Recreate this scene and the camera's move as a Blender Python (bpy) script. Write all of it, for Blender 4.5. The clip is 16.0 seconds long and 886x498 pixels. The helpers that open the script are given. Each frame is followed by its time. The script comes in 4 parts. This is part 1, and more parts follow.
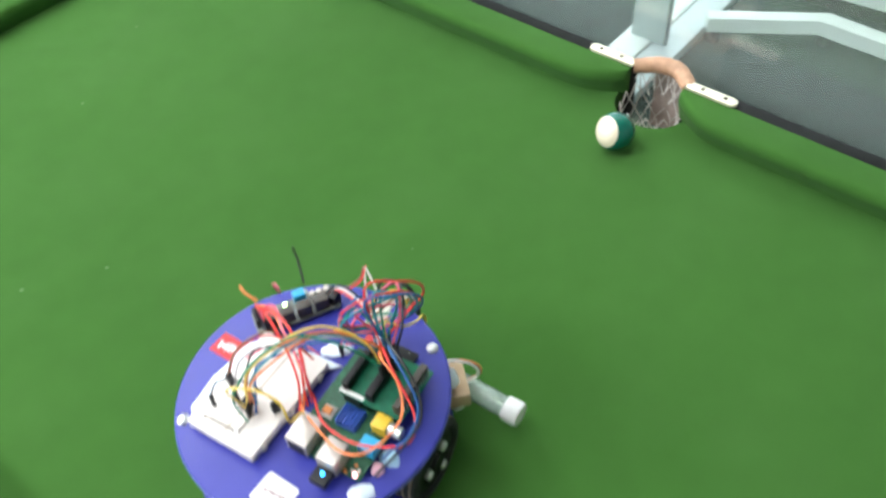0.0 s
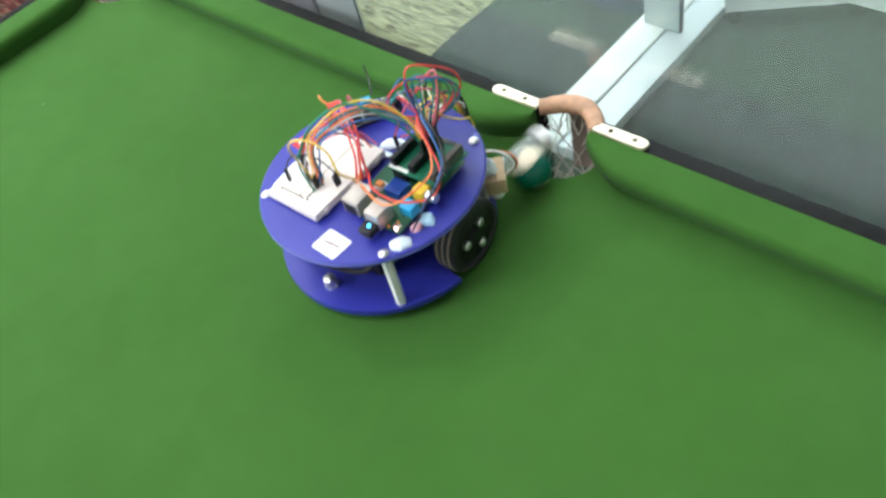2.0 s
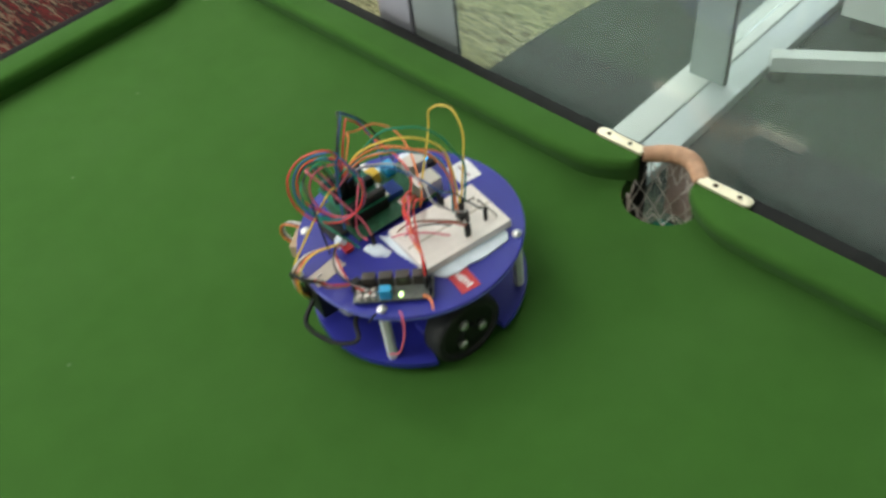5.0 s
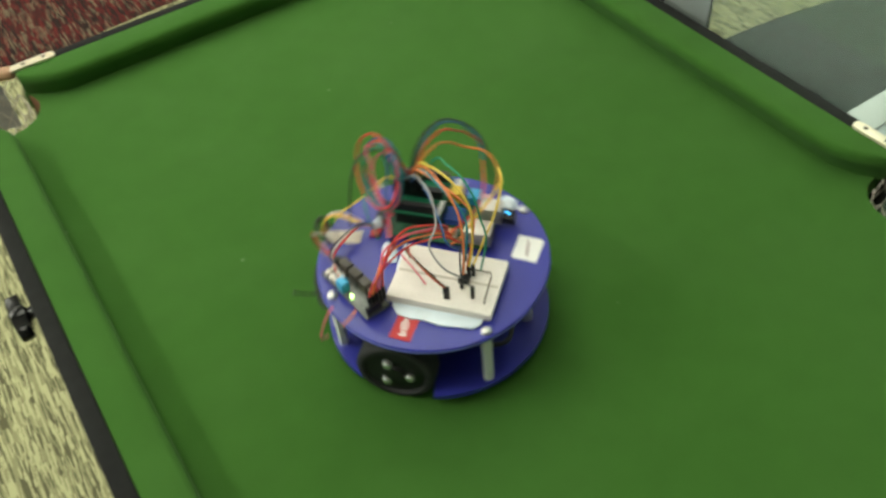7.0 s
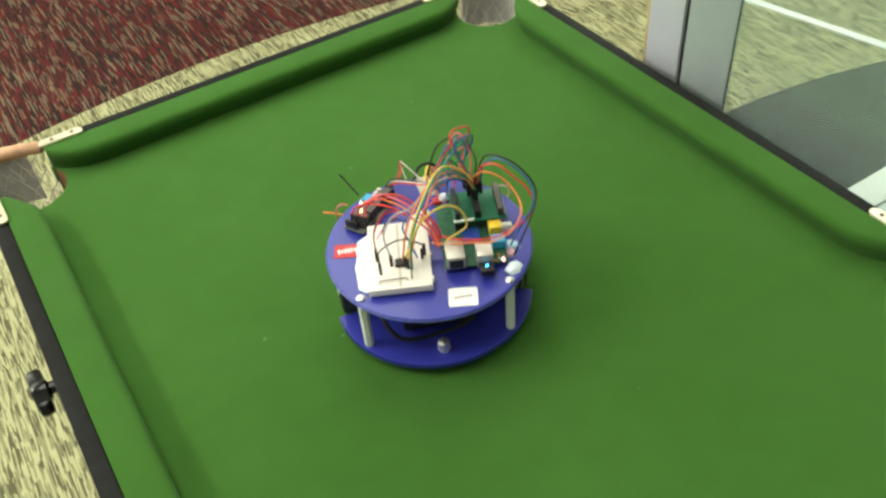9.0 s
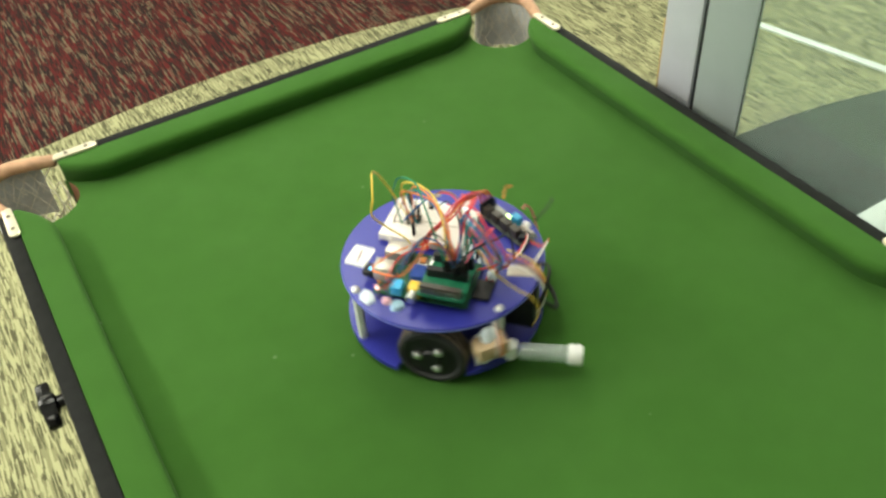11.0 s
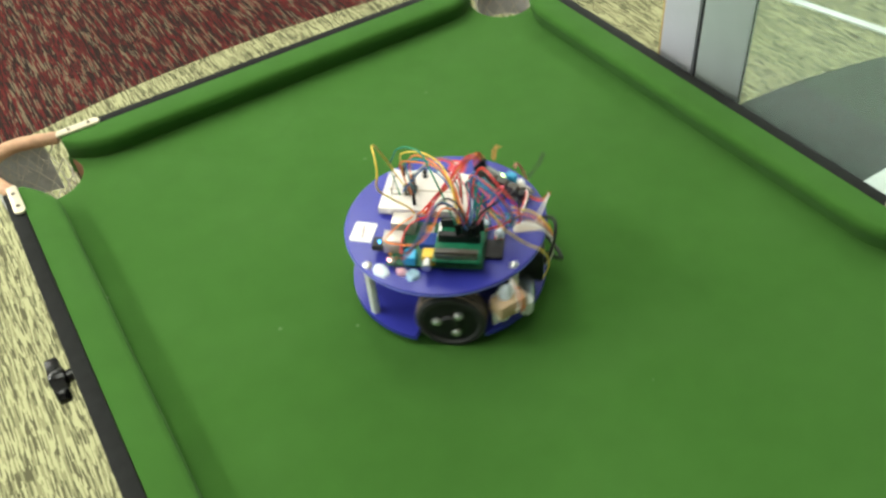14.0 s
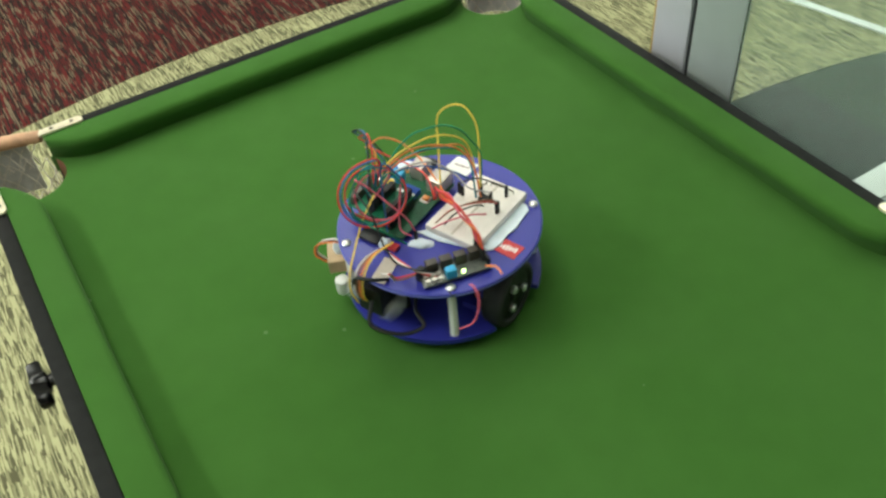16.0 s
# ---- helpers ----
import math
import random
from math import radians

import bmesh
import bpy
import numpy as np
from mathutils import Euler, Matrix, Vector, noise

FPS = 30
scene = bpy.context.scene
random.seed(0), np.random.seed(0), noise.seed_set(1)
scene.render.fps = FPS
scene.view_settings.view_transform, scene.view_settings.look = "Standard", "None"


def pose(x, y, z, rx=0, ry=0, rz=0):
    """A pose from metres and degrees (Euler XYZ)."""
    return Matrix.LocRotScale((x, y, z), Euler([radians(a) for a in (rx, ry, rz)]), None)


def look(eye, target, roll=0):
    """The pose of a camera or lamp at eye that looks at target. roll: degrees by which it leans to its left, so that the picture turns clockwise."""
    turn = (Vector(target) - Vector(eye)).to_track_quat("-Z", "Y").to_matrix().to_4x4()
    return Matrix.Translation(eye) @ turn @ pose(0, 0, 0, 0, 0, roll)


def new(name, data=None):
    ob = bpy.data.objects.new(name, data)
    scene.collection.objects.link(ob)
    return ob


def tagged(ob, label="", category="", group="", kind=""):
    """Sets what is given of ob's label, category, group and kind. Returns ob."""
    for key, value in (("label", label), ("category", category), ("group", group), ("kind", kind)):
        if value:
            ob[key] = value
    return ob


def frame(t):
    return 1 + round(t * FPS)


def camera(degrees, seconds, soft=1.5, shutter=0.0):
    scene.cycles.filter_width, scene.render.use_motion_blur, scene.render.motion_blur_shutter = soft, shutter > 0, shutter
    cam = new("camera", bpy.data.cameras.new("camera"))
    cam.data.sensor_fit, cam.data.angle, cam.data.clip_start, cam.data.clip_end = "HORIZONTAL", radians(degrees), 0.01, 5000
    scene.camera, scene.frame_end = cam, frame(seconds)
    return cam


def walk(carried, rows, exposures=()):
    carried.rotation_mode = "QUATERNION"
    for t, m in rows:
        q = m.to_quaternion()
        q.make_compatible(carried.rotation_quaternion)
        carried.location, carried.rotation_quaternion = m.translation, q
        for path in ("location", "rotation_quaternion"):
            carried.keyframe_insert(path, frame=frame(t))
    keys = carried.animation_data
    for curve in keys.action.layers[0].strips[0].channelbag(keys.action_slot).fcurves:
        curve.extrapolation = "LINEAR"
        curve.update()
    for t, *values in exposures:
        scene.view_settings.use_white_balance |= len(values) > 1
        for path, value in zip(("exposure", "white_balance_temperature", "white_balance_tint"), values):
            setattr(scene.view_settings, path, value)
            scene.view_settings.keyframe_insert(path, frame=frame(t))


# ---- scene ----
HB = 0.76            # height of the cloth above the floor
ZC = 2.5             # ceiling height
X0, X1, Y0, Y1 = -2.7, 4.6, -4.0, 5.0     # inner faces of the walls
cam = camera(54.0, 16.0, soft=2.6, shutter=0.8)
PATH = [
    (0, pose(-0.3064, -1.0185, 1.3400, 41.35, 3.06, -50.53)),
    (0.5, pose(-0.2447, -1.0465, 1.3441, 40.81, 4.57, -46.86)),
    (1, pose(-0.1857, -1.0770, 1.3282, 40.92, 7.11, -48.24)),
    (1.5, pose(-0.1361, -1.0777, 1.3217, 40.20, 8.51, -49.44)),
    (2, pose(-0.1000, -1.0861, 1.3142, 40.37, 10.70, -49.88)),
    (2.5, pose(-0.0922, -1.0632, 1.3409, 38.57, 10.37, -51.43)),
    (3, pose(-0.1029, -1.0688, 1.3363, 39.22, 9.99, -50.66)),
    (3.5, pose(-0.1148, -1.0520, 1.3593, 38.66, 9.27, -49.78)),
    (4, pose(-0.1534, -1.0294, 1.3582, 40.23, 6.35, -48.25)),
    (4.5, pose(-0.1635, -1.0363, 1.3626, 41.23, 6.19, -47.11)),
    (5, pose(-0.1708, -1.0158, 1.3481, 42.12, 5.77, -45.88)),
    (7.5, pose(-0.3120, -0.9700, 1.3641, 42.10, 3.88, -32.47)),
    (8, pose(-0.3080, -0.9595, 1.3730, 42.59, 3.72, -32.64)),
    (8.5, pose(-0.3041, -0.9621, 1.3799, 44.87, 3.92, -32.93)),
    (11, pose(-0.3083, -0.9547, 1.3846, 47.01, 3.22, -31.91)),
    (11.5, pose(-0.3128, -0.9553, 1.3926, 46.47, 3.07, -32.39)),
    (12, pose(-0.3159, -0.9617, 1.3903, 46.24, 3.16, -32.54)),
    (12.5, pose(-0.3149, -0.9677, 1.3872, 46.32, 3.33, -32.60)),
    (13, pose(-0.3167, -0.9652, 1.3902, 46.23, 3.44, -32.70)),
    (13.5, pose(-0.3183, -0.9622, 1.3877, 46.23, 3.27, -32.77)),
    (14, pose(-0.3075, -0.9612, 1.3829, 45.32, 4.17, -32.17)),
    (14.5, pose(-0.3007, -0.9510, 1.3893, 44.99, 3.71, -32.32)),
    (15, pose(-0.2940, -0.9530, 1.3818, 45.16, 3.86, -32.31)),
    (15.5, pose(-0.2950, -0.9511, 1.3805, 45.05, 3.88, -32.31)),
    (16, pose(-0.2967, -0.9513, 1.3792, 44.95, 3.80, -32.50)),
]
walk(cam, PATH, [(0, 0.39, 5830, 9), (1, 0.35, 5830, 9), (4.5, 0.34, 5880, 12), (5.0, -0.40, 6300, 6), (7.5, -0.38, 6850, -4), (8.5, 0.00, 6850, -3), (11.5, 0.00, 6900, -2), (12.5, -0.49, 6900, -3), (13, -0.28, 6850, -2), (14.5, 0.10, 6450, 0), (15, -0.10, 6450, -1), (15.5, -0.47, 6500, -2), (16, -0.25, 6500, -2)])

# ---------------------------------------------------------------- light
world = bpy.data.worlds.new("world")
scene.world = world
world.use_nodes = True
_wn = world.node_tree
_sky = _wn.nodes.new("ShaderNodeTexSky")
_sky.sky_type, _sky.sun_disc = "NISHITA", False
_sky.sun_elevation, _sky.sun_rotation = radians(40), radians(300)
_wn.links.new(_sky.outputs[0], _wn.nodes["Background"].inputs[0])
_wn.nodes["Background"].inputs[1].default_value = 0.1


def area_lamp(name, eye, target, sx, sy, watts, colour):
    d = bpy.data.lights.new(name, "AREA")
    d.shape, d.size, d.size_y, d.energy, d.color = "RECTANGLE", sx, sy, watts, colour
    ob = new(name, d)
    ob.matrix_world = look(eye, target)
    return ob


# added side lamps with no visible source, balanced to match brightness
area_lamp("side_fill", (X0 + 0.1, 1.0, 1.5), (0, 0.6, 0.9), 3.6, 1.5, 16, (0.92, 0.97, 1.0))
area_lamp("side_fill", (X1 - 0.1, 1.6, 1.5), (0, 0.6, 0.9), 3.6, 1.5, 30, (0.92, 0.97, 1.0))
# unseen ceiling panels, added and placed to fit the brightness: x, y, watts
LAMPS = [(-0.5, -0.4, 12), (0.3, 0.9, 17), (-2.1, 0.8, 68), (-2.1, 2.1, 22), (-2.1, 3.4, 42), (-1.3, 3.2, 20), (2.0, 2.0, 28), (2.0, 0.3, 15)]
for lx, ly, watts in LAMPS:
    area_lamp("overhead_fill", (lx, ly, ZC - 0.035), (lx, ly + 0.001, 0), 0.58, 1.18, watts, (1.0, 0.97, 0.91))


# ---------------------------------------------------------------- materials
def mat(name, base, rough=0.5, metal=0.0, var=0.0, scale=60, bump=0.0, bscale=400, second=None, coat=0.0, sheen=0.0, emit=None, power=0.0,
        alpha=1.0, trans=0.0, spec=0.5):
    m = bpy.data.materials.new(name)
    m.use_nodes = True
    nt = m.node_tree
    b = nt.nodes["Principled BSDF"]
    b.inputs["Base Color"].default_value = (*base, 1)
    b.inputs["Roughness"].default_value = rough
    b.inputs["Metallic"].default_value = metal
    b.inputs["Coat Weight"].default_value = coat
    b.inputs["Sheen Weight"].default_value = sheen
    b.inputs["Transmission Weight"].default_value = trans
    b.inputs["Alpha"].default_value = alpha
    b.inputs["Specular IOR Level"].default_value = spec
    if emit:
        b.inputs["Emission Color"].default_value = (*emit, 1)
        b.inputs["Emission Strength"].default_value = power
    tc = nt.nodes.new("ShaderNodeTexCoord")
    if var:
        n1 = nt.nodes.new("ShaderNodeTexNoise")
        n1.inputs["Scale"].default_value, n1.inputs["Detail"].default_value = scale, 6
        n2 = nt.nodes.new("ShaderNodeTexNoise")
        n2.inputs["Scale"].default_value, n2.inputs["Detail"].default_value = scale * 0.08, 3
        ad = nt.nodes.new("ShaderNodeMath")
        ad.operation = "ADD"
        r = nt.nodes.new("ShaderNodeMapRange")
        r.inputs["From Min"].default_value, r.inputs["From Max"].default_value = 0.7, 1.3
        mx = nt.nodes.new("ShaderNodeMix")
        mx.data_type = "RGBA"
        lo = tuple(c * (1 - var) for c in base)
        hi = second or tuple(min(1, c * (1 + var)) for c in base)
        mx.inputs[6].default_value, mx.inputs[7].default_value = (*lo, 1), (*hi, 1)
        for n in (n1, n2):
            nt.links.new(tc.outputs["Object"], n.inputs["Vector"])
        nt.links.new(n1.outputs[0], ad.inputs[0])
        nt.links.new(n2.outputs[0], ad.inputs[1])
        nt.links.new(ad.outputs[0], r.inputs[0])
        nt.links.new(r.outputs[0], mx.inputs[0])
        nt.links.new(mx.outputs[2], b.inputs["Base Color"])
    if bump:
        n3 = nt.nodes.new("ShaderNodeTexNoise")
        n3.inputs["Scale"].default_value, n3.inputs["Detail"].default_value = bscale, 4
        bp = nt.nodes.new("ShaderNodeBump")
        bp.inputs["Strength"].default_value, bp.inputs["Distance"].default_value = bump, 0.002
        nt.links.new(tc.outputs["Object"], n3.inputs["Vector"])
        nt.links.new(n3.outputs[0], bp.inputs["Height"])
        nt.links.new(bp.outputs[0], b.inputs["Normal"])
    return m


def carpet(name, dark, mid, light, long=7.0, fine=130.0, low=0.42, high=0.62):
    """Cut-pile carpet with short woven dashes along y."""
    m = bpy.data.materials.new(name)
    m.use_nodes = True
    nt = m.node_tree
    b = nt.nodes["Principled BSDF"]
    b.inputs["Roughness"].default_value = 0.95
    b.inputs["Specular IOR Level"].default_value = 0.15
    geo = nt.nodes.new("ShaderNodeNewGeometry")
    mp = nt.nodes.new("ShaderNodeMapping")
    mp.inputs["Scale"].default_value = (fine, long, 1)
    vo = nt.nodes.new("ShaderNodeTexVoronoi")
    vo.inputs["Scale"].default_value = 1.0
    vo.distance = "CHEBYCHEV"
    vo.inputs["Randomness"].default_value = 0.8
    sep = nt.nodes.new("ShaderNodeSeparateColor")
    ra = nt.nodes.new("ShaderNodeValToRGB")
    ra.color_ramp.interpolation = "CONSTANT"
    e = ra.color_ramp.elements
    e[0].position, e[0].color = 0.0, (*dark, 1)
    e[1].position, e[1].color = low, (*mid, 1)
    x = e.new(high)
    x.color = (*light, 1)
    no = nt.nodes.new("ShaderNodeTexNoise")
    no.inputs["Scale"].default_value, no.inputs["Detail"].default_value = 500, 3
    big = nt.nodes.new("ShaderNodeTexNoise")
    big.inputs["Scale"].default_value = 2.5
    mul = nt.nodes.new("ShaderNodeMix")
    mul.data_type, mul.blend_type = "RGBA", "MULTIPLY"
    mul.inputs[0].default_value = 0.55
    su = nt.nodes.new("ShaderNodeMath")
    su.operation = "ADD"
    rr = nt.nodes.new("ShaderNodeMapRange")
    rr.inputs["From Min"].default_value, rr.inputs["From Max"].default_value, rr.inputs["To Min"].default_value, rr.inputs["To Max"].default_value = 0.6, 1.4, 0.72, 1.18
    nt.links.new(geo.outputs["Position"], mp.inputs[0])
    nt.links.new(mp.outputs[0], vo.inputs["Vector"])
    nt.links.new(vo.outputs["Color"], sep.inputs[0])
    nt.links.new(sep.outputs[0], ra.inputs[0])
    nt.links.new(geo.outputs["Position"], no.inputs["Vector"])
    nt.links.new(geo.outputs["Position"], big.inputs["Vector"])
    nt.links.new(no.outputs[0], su.inputs[0])
    nt.links.new(big.outputs[0], su.inputs[1])
    nt.links.new(su.outputs[0], rr.inputs[0])
    nt.links.new(ra.outputs[0], mul.inputs[6])
    nt.links.new(rr.outputs[0], mul.inputs[7])
    nt.links.new(mul.outputs[2], b.inputs["Base Color"])
    bp = nt.nodes.new("ShaderNodeBump")
    bp.inputs["Strength"].default_value, bp.inputs["Distance"].default_value = 0.5, 0.004
    nt.links.new(no.outputs[0], bp.inputs["Height"])
    nt.links.new(bp.outputs[0], b.inputs["Normal"])
    return m


CLOTH = mat("green_baize", (0.0435, 0.120, 0.0200), 0.95, var=0.07, scale=30, bump=0.25, bscale=1800, sheen=0.05, spec=0.08)


def add_lint(m):
    """A few pale specks of chalk and lint, and broad worn patches, on the cloth."""
    nt = m.node_tree
    b = nt.nodes["Principled BSDF"]
    old = b.inputs["Base Color"].links[0].from_socket
    geo = nt.nodes.new("ShaderNodeNewGeometry")
    vo = nt.nodes.new("ShaderNodeTexVoronoi")
    vo.inputs["Scale"].default_value = 16
    sep = nt.nodes.new("ShaderNodeSeparateColor")
    near = nt.nodes.new("ShaderNodeMath")
    near.operation, near.inputs[1].default_value = "LESS_THAN", 0.045
    rare = nt.nodes.new("ShaderNodeMath")
    rare.operation, rare.inputs[1].default_value = "GREATER_THAN", 0.80
    both = nt.nodes.new("ShaderNodeMath")
    both.operation = "MULTIPLY"
    dim = nt.nodes.new("ShaderNodeMath")
    dim.operation, dim.inputs[1].default_value = "MULTIPLY", 0.18
    patch = nt.nodes.new("ShaderNodeTexNoise")
    patch.inputs["Scale"].default_value, patch.inputs["Detail"].default_value = 9, 6
    rg = nt.nodes.new("ShaderNodeMapRange")
    rg.inputs["From Min"].default_value, rg.inputs["From Max"].default_value, rg.inputs["To Max"].default_value = 0.45, 0.8, 0.30
    m1 = nt.nodes.new("ShaderNodeMix")
    m1.data_type = "RGBA"
    m1.inputs[7].default_value = (0.062, 0.145, 0.034, 1)
    m2 = nt.nodes.new("ShaderNodeMix")
    m2.data_type = "RGBA"
    m2.inputs[7].default_value = (0.35, 0.38, 0.30, 1)
    for n in (vo, patch):
        nt.links.new(geo.outputs["Position"], n.inputs["Vector"])
    nt.links.new(vo.outputs["Distance"], near.inputs[0])
    nt.links.new(vo.outputs["Color"], sep.inputs[0])
    nt.links.new(sep.outputs[0], rare.inputs[0])
    nt.links.new(near.outputs[0], both.inputs[0])
    nt.links.new(rare.outputs[0], both.inputs[1])
    nt.links.new(both.outputs[0], dim.inputs[0])
    nt.links.new(patch.outputs[0], rg.inputs[0])
    nt.links.new(old, m1.inputs[6])
    nt.links.new(rg.outputs[0], m1.inputs[0])
    nt.links.new(m1.outputs[2], m2.inputs[6])
    nt.links.new(dim.outputs[0], m2.inputs[0])
    nt.links.new(m2.outputs[2], b.inputs["Base Color"])


add_lint(CLOTH)
BLACK_TRIM = mat("black_laminate", (0.0105, 0.0108, 0.0105), 0.6, var=0.3, scale=80, spec=0.10)
WOOD_DARK = mat("dark_brown_wood", (0.21, 0.085, 0.045), 0.6, var=0.35, scale=40)
LEATHER = mat("tan_leather", (0.45, 0.26, 0.155), 0.6, var=0.3, scale=90, bump=0.3, bscale=300)
BRASS_PALE = mat("pale_plated_metal", (0.80, 0.72, 0.55), 0.38, 0.55, var=0.12, scale=200)
DARK_METAL = mat("dark_screw", (0.10, 0.08, 0.05), 0.4, 0.8)
CORD = mat("white_cord", (0.62, 0.58, 0.52), 0.8, var=0.2, scale=300)
LINER = mat("grey_liner_fabric", (0.52, 0.525, 0.53), 0.8, var=0.15, scale=120)
TAUPE_BACKING = mat("taupe_backing", (0.36, 0.29, 0.25), 0.8, var=0.2, scale=160)
BLACK_PLASTIC = mat("black_plastic", (0.011, 0.011, 0.012), 0.45, var=0.2, scale=100, spec=0.3)
KNOB_BLACK = mat("glossy_black_plastic", (0.004, 0.004, 0.0045), 0.25, var=0.2, scale=100, spec=0.4)
ALU = mat("brushed_aluminium", (0.66, 0.69, 0.72), 0.42, 0.35, var=0.06, scale=30)
WHITE_METAL = mat("white_powder_coat", (0.80, 0.81, 0.80), 0.4, var=0.05, scale=20)
POST_PALE = mat("pale_lavender_aluminium", (0.55, 0.56, 0.62), 0.45, 0.2, var=0.05, scale=20)
POST_GREY = mat("grey_green_aluminium", (0.36, 0.41, 0.40), 0.5, 0.2, var=0.06, scale=20)
GASKET = mat("black_rubber_gasket", (0.01, 0.011, 0.014), 0.6, var=0.1)
WALL_PAINT = mat("off_white_paint", (0.72, 0.71, 0.67), 0.8, var=0.04, scale=8, bump=0.05, bscale=200)
CEIL_PAINT = mat("white_ceiling_tile", (0.80, 0.80, 0.78), 0.9, var=0.05, scale=60)
TIN_GREY = mat("grey_seal", (0.22, 0.24, 0.25), 0.6, var=0.1)
TAN_WOOD = mat("tan_wood_edge", (0.42, 0.29, 0.10), 0.6, var=0.2, scale=30)
CARPET_CREAM = carpet("cream_striped_carpet", (0.100, 0.097, 0.052), (0.240, 0.236, 0.125), (0.40, 0.39, 0.215), 28, 340, 0.30, 0.62)
CARPET_RED = carpet("maroon_striped_carpet", (0.020, 0.012, 0.010), (0.092, 0.013, 0.012), (0.150, 0.118, 0.075), 20, 330, 0.48, 0.84)
CARPET_GREY = mat("charcoal_carpet", (0.040, 0.054, 0.047), 0.95, var=0.5, scale=260, bump=0.6, bscale=700, spec=0.1)
GLASS = mat("clear_glass", (0.93, 0.98, 0.96), 0.02, trans=1.0)


def haze_mixed_glass():
    """Clear pane with its reflected haze mixed in as uneven white diffuse."""
    m = mat("haze_mixed_glass", (0.84, 0.97, 0.91), 0.01, trans=1.0)
    nt = m.node_tree
    nt.nodes["Principled BSDF"].inputs["IOR"].default_value = 1.65
    df = nt.nodes.new("ShaderNodeBsdfDiffuse")
    df.inputs[0].default_value = (0.75, 0.80, 0.76, 1)
    no = nt.nodes.new("ShaderNodeTexNoise")
    no.inputs["Scale"].default_value, no.inputs["Detail"].default_value = 5, 5
    rg = nt.nodes.new("ShaderNodeMapRange")
    rg.inputs["To Min"].default_value, rg.inputs["To Max"].default_value = 0.03, 0.10
    mx = nt.nodes.new("ShaderNodeMixShader")
    nt.links.new(no.outputs[0], rg.inputs[0])
    nt.links.new(rg.outputs[0], mx.inputs[0])
    nt.links.new(nt.nodes["Principled BSDF"].outputs[0], mx.inputs[1])
    nt.links.new(df.outputs[0], mx.inputs[2])
    nt.links.new(mx.outputs[0], nt.nodes["Material Output"].inputs[0])
    return m


HAZE_MIXED_GLASS = haze_mixed_glass()
XG = 0.405           # plane of the glass wall beside the table


# ---------------------------------------------------------------- mesh tools
def part(name, bm, material, parent=None, label="", smooth=True):
    me = bpy.data.meshes.new(name)
    bm.normal_update()
    bm.to_mesh(me)
    bm.free()
    for m in (material if isinstance(material, (list, tuple)) else [material]):
        me.materials.append(m)
    if smooth:
        for p in me.polygons:
            p.use_smooth = True
        me.set_sharp_from_angle(angle=radians(38))
    ob = new(name, me)
    if parent:
        ob.parent = parent
    if label:
        ob["label"] = label
    return ob


def thing(name, label, category, m=None, group="", kind=""):
    ob = new(name)
    ob.empty_display_size = 0.05
    if m:
        ob.matrix_basis = m
    return tagged(ob, label, category, group, kind)


def add_box(bm, lo, hi, bevel=0.0, m=None, mi=0, seg=2):
    r = bmesh.ops.create_cube(bm, size=1)
    vs = r["verts"]
    for v in vs:
        v.co = Vector([lo[i] + (v.co[i] + 0.5) * (hi[i] - lo[i]) for i in range(3)])
    faces = {f for v in vs for f in v.link_faces}
    if bevel:
        es = list({e for v in vs for e in v.link_edges})
        rb = bmesh.ops.bevel(bm, geom=es, offset=bevel, segments=seg, profile=0.6, affect="EDGES")
        faces = set(rb["faces"]) | {f for f in faces if f.is_valid}
        vs = list({v for f in faces for v in f.verts})
    if m:
        bmesh.ops.transform(bm, matrix=m, verts=vs)
    for f in faces:
        f.material_index = mi
    return vs


def box(lo, hi, bevel=0.0, m=None):
    bm = bmesh.new()
    add_box(bm, lo, hi, bevel, m)
    return bm


def add_lathe(bm, prof, n=32, m=None, mi=0, cap=True):
    """Turned body about z from (radius, height) pairs."""
    rings = []
    for r, z in prof:
        rings.append([bm.verts.new((r * math.cos(2 * math.pi * i / n), r * math.sin(2 * math.pi * i / n), z)) for i in range(n)])
    fs = []
    for a, b in zip(rings, rings[1:]):
        for i in range(n):
            fs.append(bm.faces.new((a[i], a[(i + 1) % n], b[(i + 1) % n], b[i])))
    if cap:
        fs.append(bm.faces.new(rings[0][::-1]))
        fs.append(bm.faces.new(rings[-1]))
    for f in fs:
        f.material_index = mi
    if m:
        bmesh.ops.transform(bm, matrix=m, verts=[v for r in rings for v in r])
    return bm


def lathe(prof, n=32, m=None):
    return add_lathe(bmesh.new(), prof, n, m)


def spline(pts, n=8, closed=False):
    """Smooth line through points."""
    p = [Vector(q) for q in pts]
    out, k = [], len(p)
    last = k if closed else k - 1
    for i in range(last):
        a = p[(i - 1) % k] if closed or i > 0 else p[0] * 2 - p[1]
        b, c = p[i], p[(i + 1) % k]
        d = p[(i + 2) % k] if closed or i + 2 < k else p[-1] * 2 - p[-2]
        for j in range(n):
            t = j / n
            out.append(0.5 * (2 * b + (c - a) * t + (2 * a - 5 * b + 4 * c - d) * t * t + (3 * b - a - 3 * c + d) * t ** 3))
    if not closed:
        out.append(p[-1])
    return out


